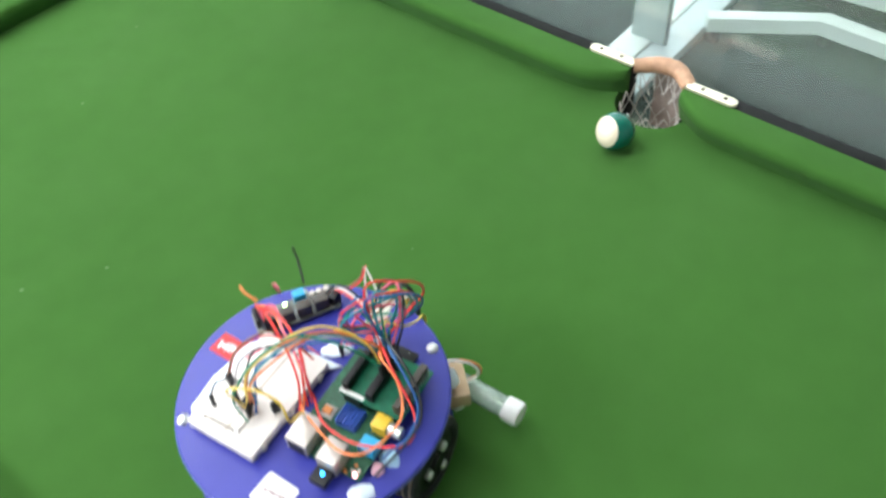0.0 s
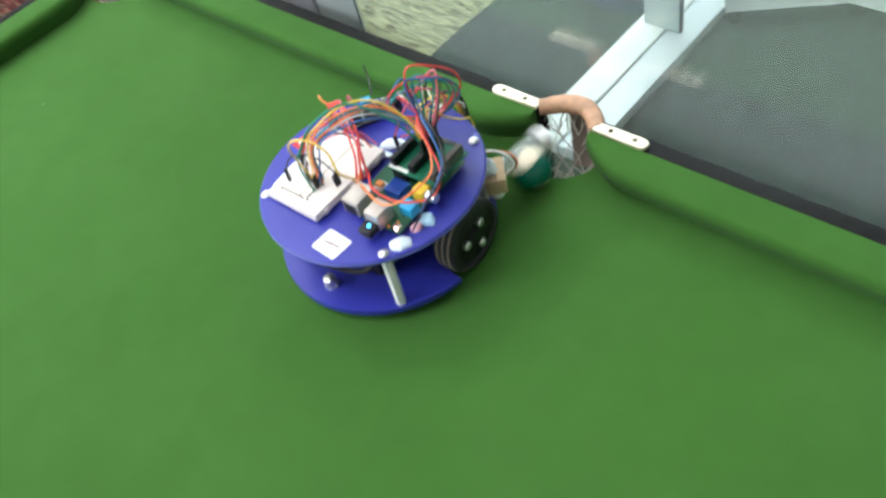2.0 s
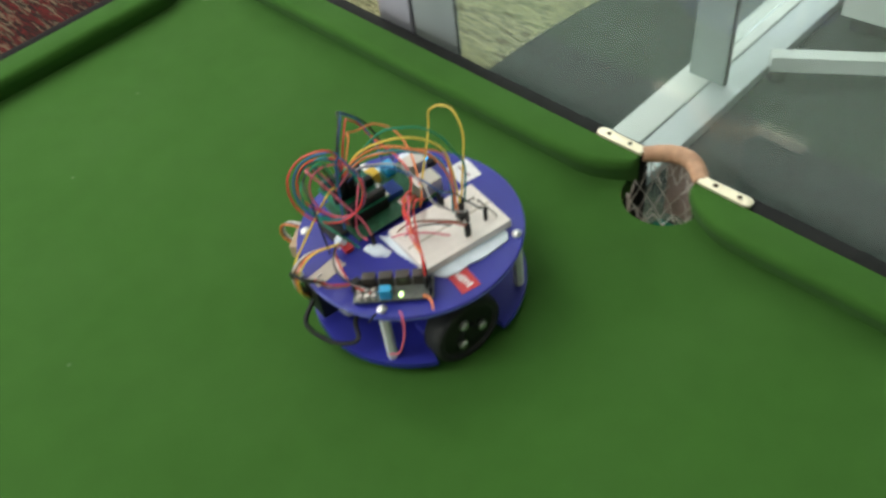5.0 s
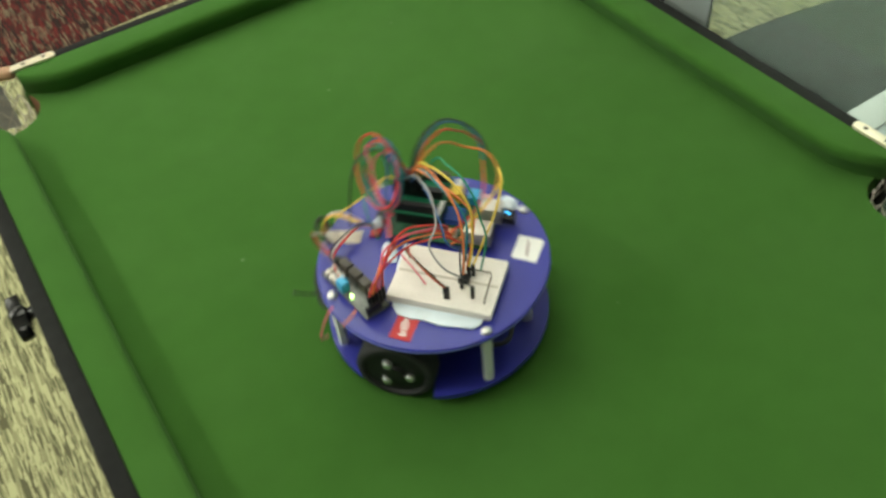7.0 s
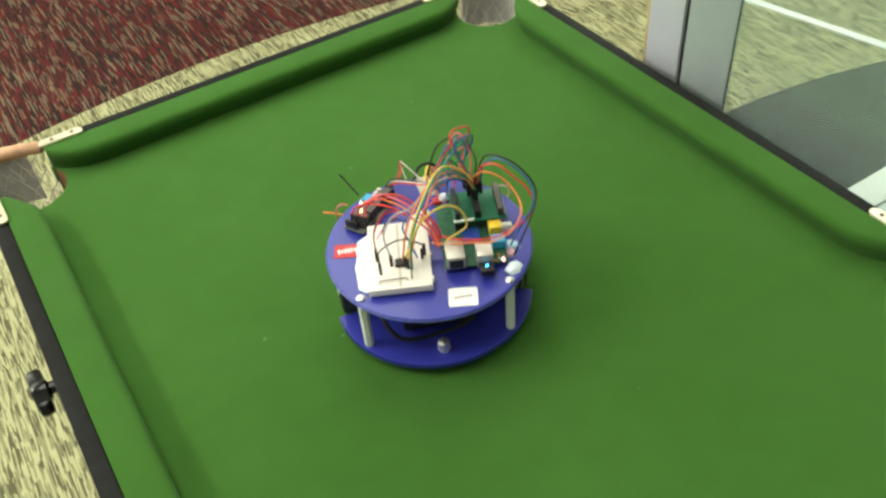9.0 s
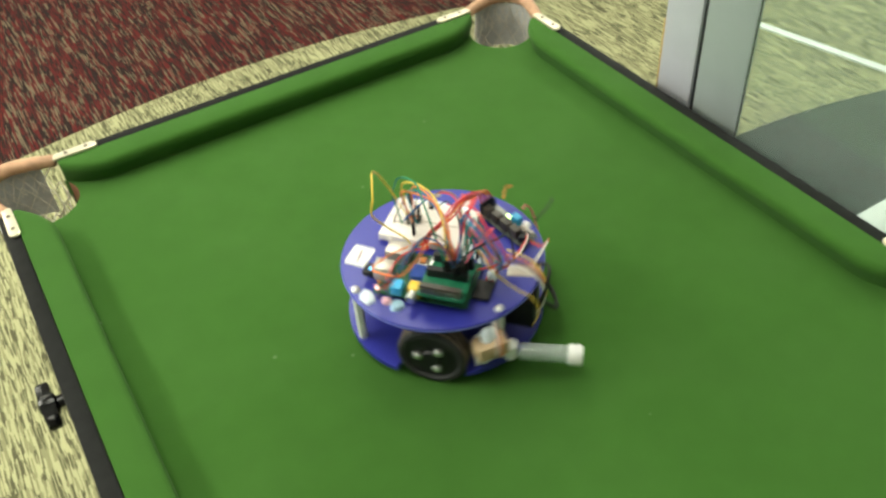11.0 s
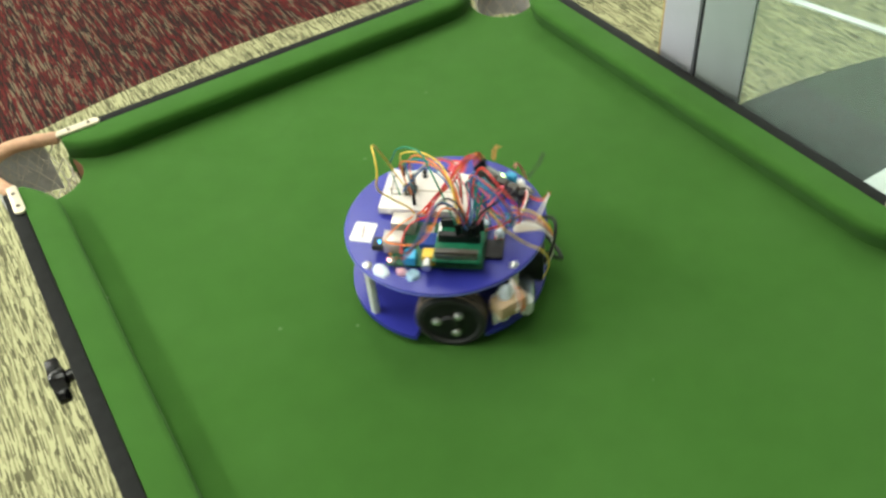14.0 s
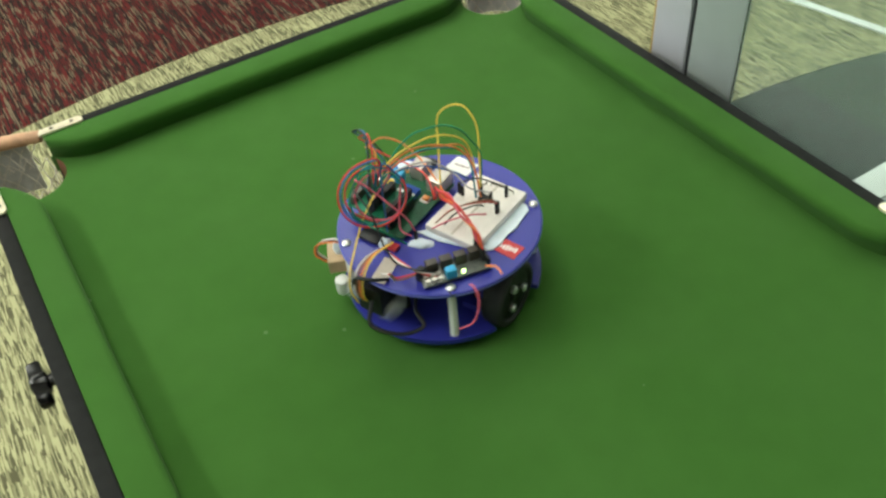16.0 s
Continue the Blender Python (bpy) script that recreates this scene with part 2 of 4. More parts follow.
def add_tube(bm, line, r, n=6, mi=0, radii=None):
    up, rings = Vector((0.12, 0.31, 0.94)), []
    for i, q in enumerate(line):
        d = (line[min(i + 1, len(line) - 1)] - line[max(i - 1, 0)]).normalized()
        u = up - d * up.dot(d)
        if u.length < 1e-4:
            u = d.orthogonal()
        u.normalize()
        up = u
        w = d.cross(u)
        rr = radii[i] if radii else r
        rings.append([bm.verts.new(q + (u * math.cos(2 * math.pi * k / n) + w * math.sin(2 * math.pi * k / n)) * rr) for k in range(n)])
    for a, b in zip(rings, rings[1:]):
        for k in range(n):
            bm.faces.new((a[k], a[(k + 1) % n], b[(k + 1) % n], b[k])).material_index = mi
    bm.faces.new(rings[0][::-1]).material_index = mi
    bm.faces.new(rings[-1]).material_index = mi
    return bm


def tube(pts, r, n=6, steps=8, closed=False):
    return add_tube(bmesh.new(), spline(pts, steps, closed), r, n)


def add_prism(bm, outline, z0, z1, bevel=0.0, m=None, mi=0):
    lo = [bm.verts.new((x, y, z0)) for x, y in outline]
    hi = [bm.verts.new((x, y, z1)) for x, y in outline]
    k = len(outline)
    fs = [bm.faces.new(hi), bm.faces.new(lo[::-1])]
    for i in range(k):
        fs.append(bm.faces.new((lo[i], lo[(i + 1) % k], hi[(i + 1) % k], hi[i])))
    vs = lo + hi
    if bevel:
        es = list(fs[0].edges) + list(fs[1].edges)
        rb = bmesh.ops.bevel(bm, geom=es, offset=bevel, segments=2, profile=0.5, affect="EDGES")
        fs = [f for f in fs if f.is_valid] + rb["faces"]
        vs = list({v for f in fs for v in f.verts})
    for f in fs:
        f.material_index = mi
    if m:
        bmesh.ops.transform(bm, matrix=m, verts=vs)
    return bm


def prism(outline, z0, z1, bevel=0.0, m=None):
    return add_prism(bmesh.new(), outline, z0, z1, bevel, m)


def arc(cx, cy, r, a0, a1, n):
    return [(cx + r * math.cos(radians(a0 + (a1 - a0) * i / n)), cy + r * math.sin(radians(a0 + (a1 - a0) * i / n))) for i in range(n + 1)]


# ---------------------------------------------------------------- room


def build_room():
    # carpets: one floor slab, with the cream, maroon and charcoal zones laid flush beside one another
    floor = tagged(part("floor", box((X0, Y0, -0.12), (X1, Y1, -0.008)), CARPET_GREY), "concrete floor slab under the carpet tiles", "floor", kind="structure")
    # maroon zone beyond a wide arc
    edge = [(x, -1.70 + math.sqrt(3.11 ** 2 - (x - 0.32) ** 2)) for x in np.linspace(-2.3, 2.75, 60)]
    tagged(part("carpet_red", prism([(X0, edge[0][1])] + edge + [(X1, edge[-1][1]), (X1, Y1), (X0, Y1)], -0.008, 0.0), CARPET_RED, smooth=False),
           "dark maroon carpet with red and grey woven streaks", "carpet", kind="structure")
    ring = arc(1.17, -1.745, 2.02, 102, -60, 60)
    # cream zone: everything on the near side of the maroon arc, with the charcoal disc cut out
    tagged(part("carpet_cream", prism([(X1, 0.6), (X1, edge[-1][1])] + edge[::-1] + [(X0, edge[0][1]), (X0, Y0), (0.75, Y0), (0.75, 0.2305)] + ring[:1] + ring[1:22]
                                      + [(ring[21][0] + 0.4, ring[21][1]), (X1, ring[21][1])], -0.0079, 0.0001), CARPET_CREAM, smooth=False),
           "cream and olive striped woven carpet", "carpet", kind="structure")
    disc = [(0.75, Y0)] + [(X1, Y0), (X1, ring[21][1])] + [ring[21]] + ring[1:21][::-1] + [ring[0], (0.75, 0.2305)]
    tagged(part("carpet_charcoal", prism(disc, -0.0078, 0.0002), CARPET_GREY, smooth=False), "charcoal grey carpet with a curved edge", "carpet", kind="structure")
    ceil = box((X0, Y0, ZC), (X1, Y1, ZC + 0.12))
    tagged(part("ceiling", ceil, CEIL_PAINT), "white ceiling of mineral tiles", "ceiling", kind="structure")
    t = 0.15
    # unseen walls that enclose the light, opened at the side lamps
    wl = bmesh.new()
    add_box(wl, (X0 - t, Y0, 0), (X0, -0.9, ZC))
    add_box(wl, (X0 - t, 3.3, 0), (X0, Y1, ZC))
    add_box(wl, (X0 - t, -0.9, 0), (X0, 3.3, 0.7))
    add_box(wl, (X0 - t, -0.9, 2.35), (X0, 3.3, ZC))
    tagged(part("wall_west", wl, WALL_PAINT), "unseen off-white wall with an opening added for a side lamp", "wall", kind="structure")
    we = bmesh.new()
    add_box(we, (X1, Y0, 0), (X1 + t, -0.3, ZC))
    add_box(we, (X1, 3.5, 0), (X1 + t, Y1, ZC))
    add_box(we, (X1, -0.3, 0), (X1 + t, 3.5, 0.7))
    add_box(we, (X1, -0.3, 2.35), (X1 + t, 3.5, ZC))
    tagged(part("wall_east", we, WALL_PAINT), "unseen off-white wall with an opening added for a side lamp", "wall", kind="structure")
    for nm, lo, hi in (("wall_north", (X0 - t, Y1, 0), (X1 + t, Y1 + t, ZC)), ("wall_south", (X0 - t, Y0 - t, 0), (X1 + t, Y0, ZC))):
        tagged(part(nm, box(lo, hi), WALL_PAINT), "off-white painted wall", "wall", kind="structure")
    # unseen frame, added to go with the west side lamp
    win = thing("fill_window", "unseen aluminium window frame added at the west side lamp", "window", kind="structure")
    fr = bmesh.new()
    for lo, hi in (((X0 - 0.1, -0.9, 0.7), (X0 - 0.04, 3.3, 0.76)), ((X0 - 0.1, -0.9, 2.29), (X0 - 0.04, 3.3, 2.5)), ((X0 - 0.1, -0.9, 0.76), (X0 - 0.04, -0.84, 2.29)),
                   ((X0 - 0.1, 3.24, 0.76), (X0 - 0.04, 3.3, 2.29)), ((X0 - 0.1, 1.17, 0.76), (X0 - 0.04, 1.23, 2.29))):
        add_box(fr, lo, hi, 0.004)
    part("window_frame", fr, ALU, win)
    # glowing panels added out of view, one at each overhead lamp
    lampm = mat("fill_panel_diffuser", (0.9, 0.9, 0.88), 0.5, emit=(1, 0.96, 0.9), power=3.0)
    for lx, ly, _w in LAMPS:
        cl = thing("fill_panel", "unseen oblong ceiling panel added for overhead fill light", "ceiling light", pose(lx, ly, ZC), "ceiling lights")
        f2 = bmesh.new()
        for lo, hi in (((-0.33, -0.63, -0.03), (0.33, -0.6, 0)), ((-0.33, 0.6, -0.03), (0.33, 0.63, 0)), ((-0.33, -0.6, -0.03), (-0.3, 0.6, 0)), ((0.3, -0.6, -0.03), (0.33, 0.6, 0))):
            add_box(f2, lo, hi, 0.003)
        part("frame", f2, WHITE_METAL, cl)
        part("diffuser", box((-0.3, -0.6, -0.02), (0.3, 0.6, -0.004)), lampm, cl)


def build_partition():
    # framed corner post
    col = thing("door_post", "pale aluminium door post with a black gasket", "post", kind="structure")
    part("post_profile", box((0.405, -0.321, 0), (0.475, -0.264, ZC), 0.004), POST_PALE, col)
    part("post_profile", box((0.405, -0.398, 0), (0.418, -0.3275, ZC), 0.003), POST_GREY, col)
    part("gasket", box((0.409, -0.3273, 0), (0.465, -0.3212, ZC)), GASKET, col)
    part("wood_edge", box((0.412, -0.2635, 0), (0.44, -0.255, HB + 0.09), 0.002), TAN_WOOD, col, "tan wooden edge strip")
    # sill and glass of the partition
    sill = thing("partition_sill", "white aluminium sill of a glass partition", "sill", kind="structure")
    part("upper_rail", box((0.95, -0.21, 0), (4.5, -0.135, 0.034), 0.003), WHITE_METAL, sill)
    part("lower_rail", box((0.95, -0.285, 0), (4.5, -0.213, 0.03), 0.004), ALU, sill)
    part("groove", box((0.95, -0.2128, 0.0), (4.5, -0.2102, 0.028), 0.0), TIN_GREY, sill)
    pan = thing("glass_partition", "clear glass partition panel in an aluminium frame", "glass panel", kind="structure")
    g = part("pane", box((1.40, -0.182, 0.0345), (4.5, -0.172, 2.4)), GLASS, pan)
    g.visible_shadow = False
    part("stile", box((1.382, -0.246, 0.0345), (1.397, -0.155, 2.4), 0.002), POST_GREY, pan, "grey-green glazing stile")
    part("gasket", box((1.383, -0.2495, 0.0345), (1.396, -0.2463, 2.4)), GASKET, pan)
    g2 = thing("glass_wall", "clear floor-to-ceiling glass pane beside the table, haze mixed into its colour", "glass panel", kind="structure")
    g3 = part("pane", box((XG, -3.4, 0.004), (XG + 0.01, -0.3985, 2.45)), HAZE_MIXED_GLASS, g2)
    g3.visible_shadow = False
    part("bottom_channel", box((XG - 0.012, -3.4, 0.0), (XG + 0.022, -0.3985, 0.0035), 0.0005), BLACK_TRIM, g2)
    # added flat strip that draws a pale line beyond the glass
    tagged(part("pale_line_strip", prism([(1.69, 0.90), (1.715, 0.905), (1.905, 0.02), (1.88, 0.015)], 0.0003, 0.005), WHITE_METAL, smooth=False), "thin white strip added for a pale line beyond the glass", "floor strip")
    cb = thing("storage_cabinet", "low white storage cabinet behind the glass", "cabinet", pose(1.80, -1.05, 0, 0, 0, 4))
    part("body", box((0.02, -0.72, 0.06), (0.50, 0.72, 0.70), 0.004), WHITE_METAL, cb)
    part("plinth", box((0.05, -0.70, 0.0), (0.47, 0.70, 0.0598), 0.0), BLACK_TRIM, cb)
    for k in range(2):
        part("door", box((0.0, -0.715 + 0.718 * k, 0.065), (0.0195, -0.003 + 0.718 * k, 0.695), 0.002), WHITE_METAL, cb)
    # white bent foot of a table beyond
    ft = thing("table_base", "white powder-coated bent table foot with black glides", "table leg", pose(1.51, -0.29, 0))
    def lane(w):
        return [(w * 0.85, w * 0.53), (0.155 + w, -0.245 + w * 0.3), (0.135 + w, -0.66), (0.135 - w, -0.66), (0.155 - w * 0.9, -0.235), (-w * 0.85, -w * 0.53)][::-1]
    part("foot_bar", prism(lane(0.023), 0.034, 0.072, 0.006), WHITE_METAL, ft)
    part("upright", box((0.105, -0.65, 0.0725), (0.165, -0.59, 0.72), 0.006), WHITE_METAL, ft)
    for gx, gy in ((0.012, -0.02), (0.15, -0.25), (0.135, -0.62)):
        part("glide", lathe([(0.016, 0), (0.02, 0.004), (0.02, 0.02), (0.012, 0.0345)], 20, pose(gx, gy, 0)), BLACK_PLASTIC, ft)



# ---------------------------------------------------------------- pool table (own space: z = 0 at the cloth)
A, S, H, R = 0.3555, 0.714, 0.0287, 0.036
TRIM = 0.017


def rail_mesh(length, R=R):
    """Cushion along +y from 0 to length: outer top edge at x = 0, nose at x = -R, jaws rounded off at both ends."""
    bm = bmesh.new()
    us, J = [], 0.056
    for i in range(11):
        us.append(J * (1 - math.cos(math.pi / 2 * i / 10)))
    us = us + [length * k / 12 for k in range(1, 12) if J < length * k / 12 < length - J] + [length - u for u in us[::-1]]
    rings = []
    for u in us:
        d = min(u, length - u)
        w = R if d >= J else 0.009 + (R - 0.009) * math.sin(math.pi / 2 * d / J) ** 0.8
        under = max(0.002, w - 0.007)
        prof = [(0, -0.002), (0, H), (-w * 0.45, H + 0.0004), (-w + min(0.007, w * 0.3), H - 0.0002), (-w + min(0.003, w * 0.2), H - 0.0014), (-w + 0.0007, H - 0.0045), (-w, H - 0.0090), (-w + 0.001, H - 0.0140), (-under, 0.004), (-under, -0.002)]
        rings.append([bm.verts.new((x, u, z)) for x, z in prof])
    k = len(rings[0])
    for a, b in zip(rings, rings[1:]):
        for i in range(k):
            bm.faces.new((a[i], a[(i + 1) % k], b[(i + 1) % k], b[i]))
    bm.faces.new(rings[0])
    bm.faces.new(rings[-1][::-1])
    bmesh.ops.recalc_face_normals(bm, faces=bm.faces)
    return bm


def bracket(bm_parent, m, name="bracket"):
    """Pocket plate 50 mm long from x = 0 to 0.05 with a rounded end and two countersunk screws."""
    out = [(-0.002, -0.0055)] + arc(0.0445, 0, 0.0062, -90, 90, 8) + [(-0.002, 0.0055)]
    b = part(name, prism(out, 0, 0.0035, 0.0009, m), BRASS_PALE, bm_parent, "pale plated pocket bracket")
    for x in (0.014, 0.038):
        part("screw", lathe([(0.0024, 0.0030), (0.0024, 0.0039), (0.0012, 0.0036)], 10, m @ pose(x, 0, 0)), DARK_METAL, b)


def net_mesh(cx, cy, rad, z0, depth, m=None):
    bm = bmesh.new()
    n, rows = 11, 5
    def pt(i, j):
        k = j / rows
        r = rad * (1.0 - 0.35 * k ** 2) + 0.003 * math.sin(i * 1.7 + j)
        a = 2 * math.pi * (i + 0.5 * (j % 2)) / n
        return Vector((cx + r * math.cos(a), cy + r * math.sin(a), z0 - depth * k))
    for j in range(rows):
        for i in range(n):
            a = pt(i, j)
            for b in ((pt(i, j + 1), pt(i - 1, j + 1)) if j % 2 == 0 else (pt(i, j + 1), pt(i + 1, j + 1))):
                add_tube(bm, [a, a.lerp(b, 0.5), b], 0.00062, 5)
    add_tube(bm, spline([pt(i, rows) for i in range(n)], 3, True), 0.0011, 5)
    for i in range(0, n // 2):
        add_tube(bm, [pt(i, rows), Vector((cx, cy, z0 - depth - 0.004)), pt(i + n // 2, rows)], 0.0009, 5)
    return bm


HOLES = {"A": (0.325, -0.028, 0.0435), "B": (-0.325, -0.028, 0.0435), "C": (0.325, -2 * S + 0.028, 0.0435), "D": (-0.325, -2 * S + 0.028, 0.0435),
         "S": (0.350, -S - 0.002, 0.0385), "W": (-0.350, -S - 0.002, 0.0385)}


def build_table():
    tb = thing("pool_table", "small green baize pool table with black edge trim", "pool table", pose(0, 0, HB))
    e, y1 = A + 0.0, -2 * S
    # playing bed: outline with a bite at each pocket
    def cut(cx, cy, r, x=None, y=None):
        return math.sqrt(max(0, r * r - ((x - cx) ** 2 if x is not None else (y - cy) ** 2)))
    o = []
    c = HOLES["A"]
    dy, dx = cut(*c, x=e), cut(*c, y=0.0)
    aa = math.degrees(math.atan2(-dy, e - c[0])); ab = math.degrees(math.atan2(0 - c[1], -dx))
    ba = [(c[0] + c[2] * math.cos(radians(t)), c[1] + c[2] * math.sin(radians(t))) for t in np.linspace(ab, aa + 360, 22)]     # from the end rail round to the side rail
    o += ba
    c = HOLES["S"]
    d = cut(*c, x=e)
    a1 = math.degrees(math.atan2(d, e - c[0]))
    o += [(c[0] + c[2] * math.cos(radians(t)), c[1] + c[2] * math.sin(radians(t))) for t in np.linspace(a1, 360 - a1, 24)]
    half = o[:]
    mir = [(x, y1 - y) for x, y in ba[::-1]]
    right = half + mir
    left = [(-x, y) for x, y in right[::-1]]
    part("bed", prism(right + left, -0.022, 0.0), [CLOTH], tb, smooth=False)
    # pocket linings in the thickness of the bed
    for k, (cx, cy, r) in HOLES.items():
        bm = bmesh.new()
        mid = {"A": 225, "B": -45, "C": 135, "D": 45, "S": 180, "W": 0}[k]
        w = 62 if k in "SW" else 75
        add_prism(bm, arc(cx, cy, r - 0.0004, mid - w, mid + w, 14) + arc(cx, cy, r + 0.003, mid + w, mid - w, 14), -0.045, -0.0015)
        part("pocket_lining", bm, WOOD_DARK, tb, "brown pocket lining")
    # cushions
    y_in, x_in = 0.066, A - 0.066
    segs = [(A, -S + 0.030, 0, S - 0.030 - y_in), (A, y1 + y_in, 0, S - 0.030 - y_in)]
    for x, y, rz, ln in segs:
        part("cushion", rail_mesh(ln, 0.0345), CLOTH, tb).matrix_basis = pose(x, y, 0)
        part("cushion", rail_mesh(ln), CLOTH, tb).matrix_basis = pose(-x, y + ln, 0, 0, 0, 180)
    part("cushion", rail_mesh(2 * x_in), CLOTH, tb).matrix_basis = pose(x_in, 0, 0, 0, 0, 90)
    part("cushion", rail_mesh(2 * x_in), CLOTH, tb).matrix_basis = pose(-x_in, y1, 0, 0, 0, -90)
    # black outer trim, cut at the pockets
    def trim(lo, hi):
        part("edge_trim", box(lo, hi, 0.002), BLACK_TRIM, tb, "black laminated outer edge")
    for sx in (1, -1):
        for ya, yb in ((-S + 0.030, -y_in), (y1 + y_in, -S - 0.030)):
            xs = sorted((sx * (A + 0.0005), sx * (A + TRIM)))
            trim((xs[0], ya, -0.11), (xs[1], yb, H - 0.0015))
    trim((-x_in, 0.0005, -0.11), (x_in, TRIM, H - 0.0015))
    trim((-x_in, y1 - TRIM, -0.11), (x_in, y1 - 0.0005, H - 0.0015))
    # under-frame
    under = bmesh.new()
    for lo, hi in (((-A + 0.05, -0.11, -0.11), (A - 0.05, -0.09, -0.0225)), ((-A + 0.05, y1 + 0.09, -0.11), (A - 0.05, y1 + 0.11, -0.0225)),
                   ((-A + 0.07, y1 + 0.11, -0.11), (-A + 0.09, -0.11, -0.0225)), ((A - 0.09, y1 + 0.11, -0.11), (A - 0.07, -0.11, -0.0225))):
        add_box(under, lo, hi, 0.002)
    part("under_frame", under, BLACK_TRIM, tb)
    for sx in (1, -1):
        for yy in (-0.19, y1 + 0.19):
            part("leg", box((sx * 0.22 - 0.025, yy - 0.025, -HB), (sx * 0.22 + 0.025, yy + 0.025, -0.1105), 0.006), BLACK_TRIM, tb)
    # pockets
    def arm(pts, rad=0.0085):
        bm = bmesh.new()
        ln = spline(pts, 7)
        k = len(ln)
        add_tube(bm, ln, rad, 12, radii=[rad * (0.82 + 0.2 * math.sin(math.pi * i / (k - 1)) ** 0.5 + 0.03 * math.sin(i * 1.3)) for i in range(k)])
        return bm
    z = H - 0.003
    for sx in (1, -1):
        pk = part("side_pocket", arm([(sx * (A + 0.006), -S + 0.031, z), (sx * (A + 0.017), -S + 0.019, z), (sx * (A + 0.0235), -S + 0.006, z + 0.001), (sx * (A + 0.0245), -S - 0.009, z + 0.001),
                                      (sx * (A + 0.018), -S - 0.021, z), (sx * (A + 0.006), -S - 0.033, z)]), LEATHER, tb, "tan leather pocket arm")
        bracket(pk, pose(sx * (A + 0.005), -S + 0.031, H, 0, 0, 90))
        bracket(pk, pose(sx * (A + 0.005), -S - 0.033, H, 0, 0, -90))
        part("net", net_mesh(sx * (A + 0.0), -S, 0.033, -0.0, 0.075), CORD, pk, "white cord pocket net")
        ties = bmesh.new()
        for q in ((0.012, 0.024), (0.022, 0.012), (0.029, 0.0), (0.022, -0.012), (0.012, -0.024)):
            add_tube(ties, [Vector((sx * (A + q[0]), -S + q[1], z - 0.006)), Vector((sx * (A + q[0] * 0.95), -S + q[1], 0.01)), Vector((sx * (A + 0.9 * q[0]), -S + q[1] * 0.9, -0.004))], 0.00065, 5)
            for w in (0.35, -0.35):
                add_tube(ties, [Vector((sx * (A + q[0]), -S + q[1], z - 0.006)), Vector((sx * (A + q[0] * 0.95), -S + q[1] + w * 0.017, 0.008)), Vector((sx * (A + 0.9 * q[0]), -S + q[1] * 0.9 + w * 0.03, -0.006))], 0.00065, 5)
        part("net_edging", ties, CORD, pk)
        # added taupe sheet, gives the brownish tone behind the net
        mid = 0 if sx > 0 else 180
        fr, to = (mid - 88, mid + 28) if sx > 0 else (mid - 28, mid + 88)
        part("pocket_liner", prism(arc(sx * (A - 0.001), -S - 0.001, 0.0335, fr, to, 14) + arc(sx * (A - 0.001), -S - 0.001, 0.0350, to, fr, 14), -0.06, H - 0.012), TAUPE_BACKING, pk, "taupe backing sheet added behind the net")
    for sx in (1, -1):
        for sy, yb in ((1, 0.0), (-1, y1)):
            pts = [(sx * (A - 0.064), yb + sy * 0.007), (sx * (A - 0.040), yb + sy * 0.016), (sx * (A - 0.012), yb + sy * 0.022), (sx * (A + 0.012), yb + sy * 0.012),
                   (sx * (A + 0.022), yb - sy * 0.012), (sx * (A + 0.016), yb - sy * 0.040), (sx * (A + 0.007), yb - sy * 0.064)]
            pk = part("corner_pocket", arm([(x, y, z) for x, y in pts]), LEATHER, tb, "tan leather corner pocket arm")
            bracket(pk, pose(sx * (A - 0.064), yb + sy * 0.005, H, 0, 0, 180 if sx > 0 else 0))
            bracket(pk, pose(sx * (A + 0.005), yb - sy * 0.064, H, 0, 0, -90 * sy))
            cx, cy = sx * 0.333, yb - sy * 0.022
            part("net", net_mesh(cx, cy, 0.040, 0.0, 0.08), CORD, pk, "white cord pocket net")
            mid = math.degrees(math.atan2(sy, sx))
            ox, oy = sx * 0.334, yb - sy * 0.021
            part("pocket_liner", prism(arc(ox, oy, 0.0425, mid - 78, mid + 78, 16) + arc(ox, oy, 0.0440, mid + 78, mid - 78, 16), -0.05, H - 0.012), LINER, pk, "grey fabric pocket liner")
            ties = bmesh.new()
            ln = spline([(x, y, z) for x, y in pts], 4)
            for i in range(1, len(ln) - 2, 2):
                p, q = ln[i], ln[min(i + 3, len(ln) - 1)]
                for a, b in ((p, q), (q, p)):
                    c2 = Vector((cx, cy, 0))
                    low = c2 + (Vector((b.x, b.y, 0)) - c2) * 0.82
                    add_tube(ties, [a - Vector((0, 0, 0.005)), a.lerp(low, 0.5) - Vector((0, 0, 0.004)), low - Vector((0, 0, 0.012))], 0.00065, 5)
            part("net_edging", ties, CORD, pk)
    # black wing knobs of the folding legs
    for sx in (-1,):
        for yy in (-0.262, y1 + 0.262):
            bm = bmesh.new()
            m = pose(sx * (A + TRIM), yy, -0.075, 0, 90 * sx, 0)
            add_lathe(bm, [(0.007, -0.001), (0.007, 0.016), (0.012, 0.018), (0.013, 0.028), (0.010, 0.034), (0.003, 0.036)], 20, m)
            w = arc(0.021, 0, 0.010, -80, 80, 8) + arc(0, 0, 0.009, 70, 110, 3) + arc(-0.021, 0, 0.010, 100, 260, 8) + arc(0, 0, 0.009, 250, 290, 3)
            add_prism(bm, w, 0.019, 0.033, 0.003, m @ pose(0, 0, 0, 0, 0, 90))
            part("wing_knob", bm, KNOB_BLACK, tb, "black plastic wing knob")
    return tb


build_room()
build_partition()
build_table()



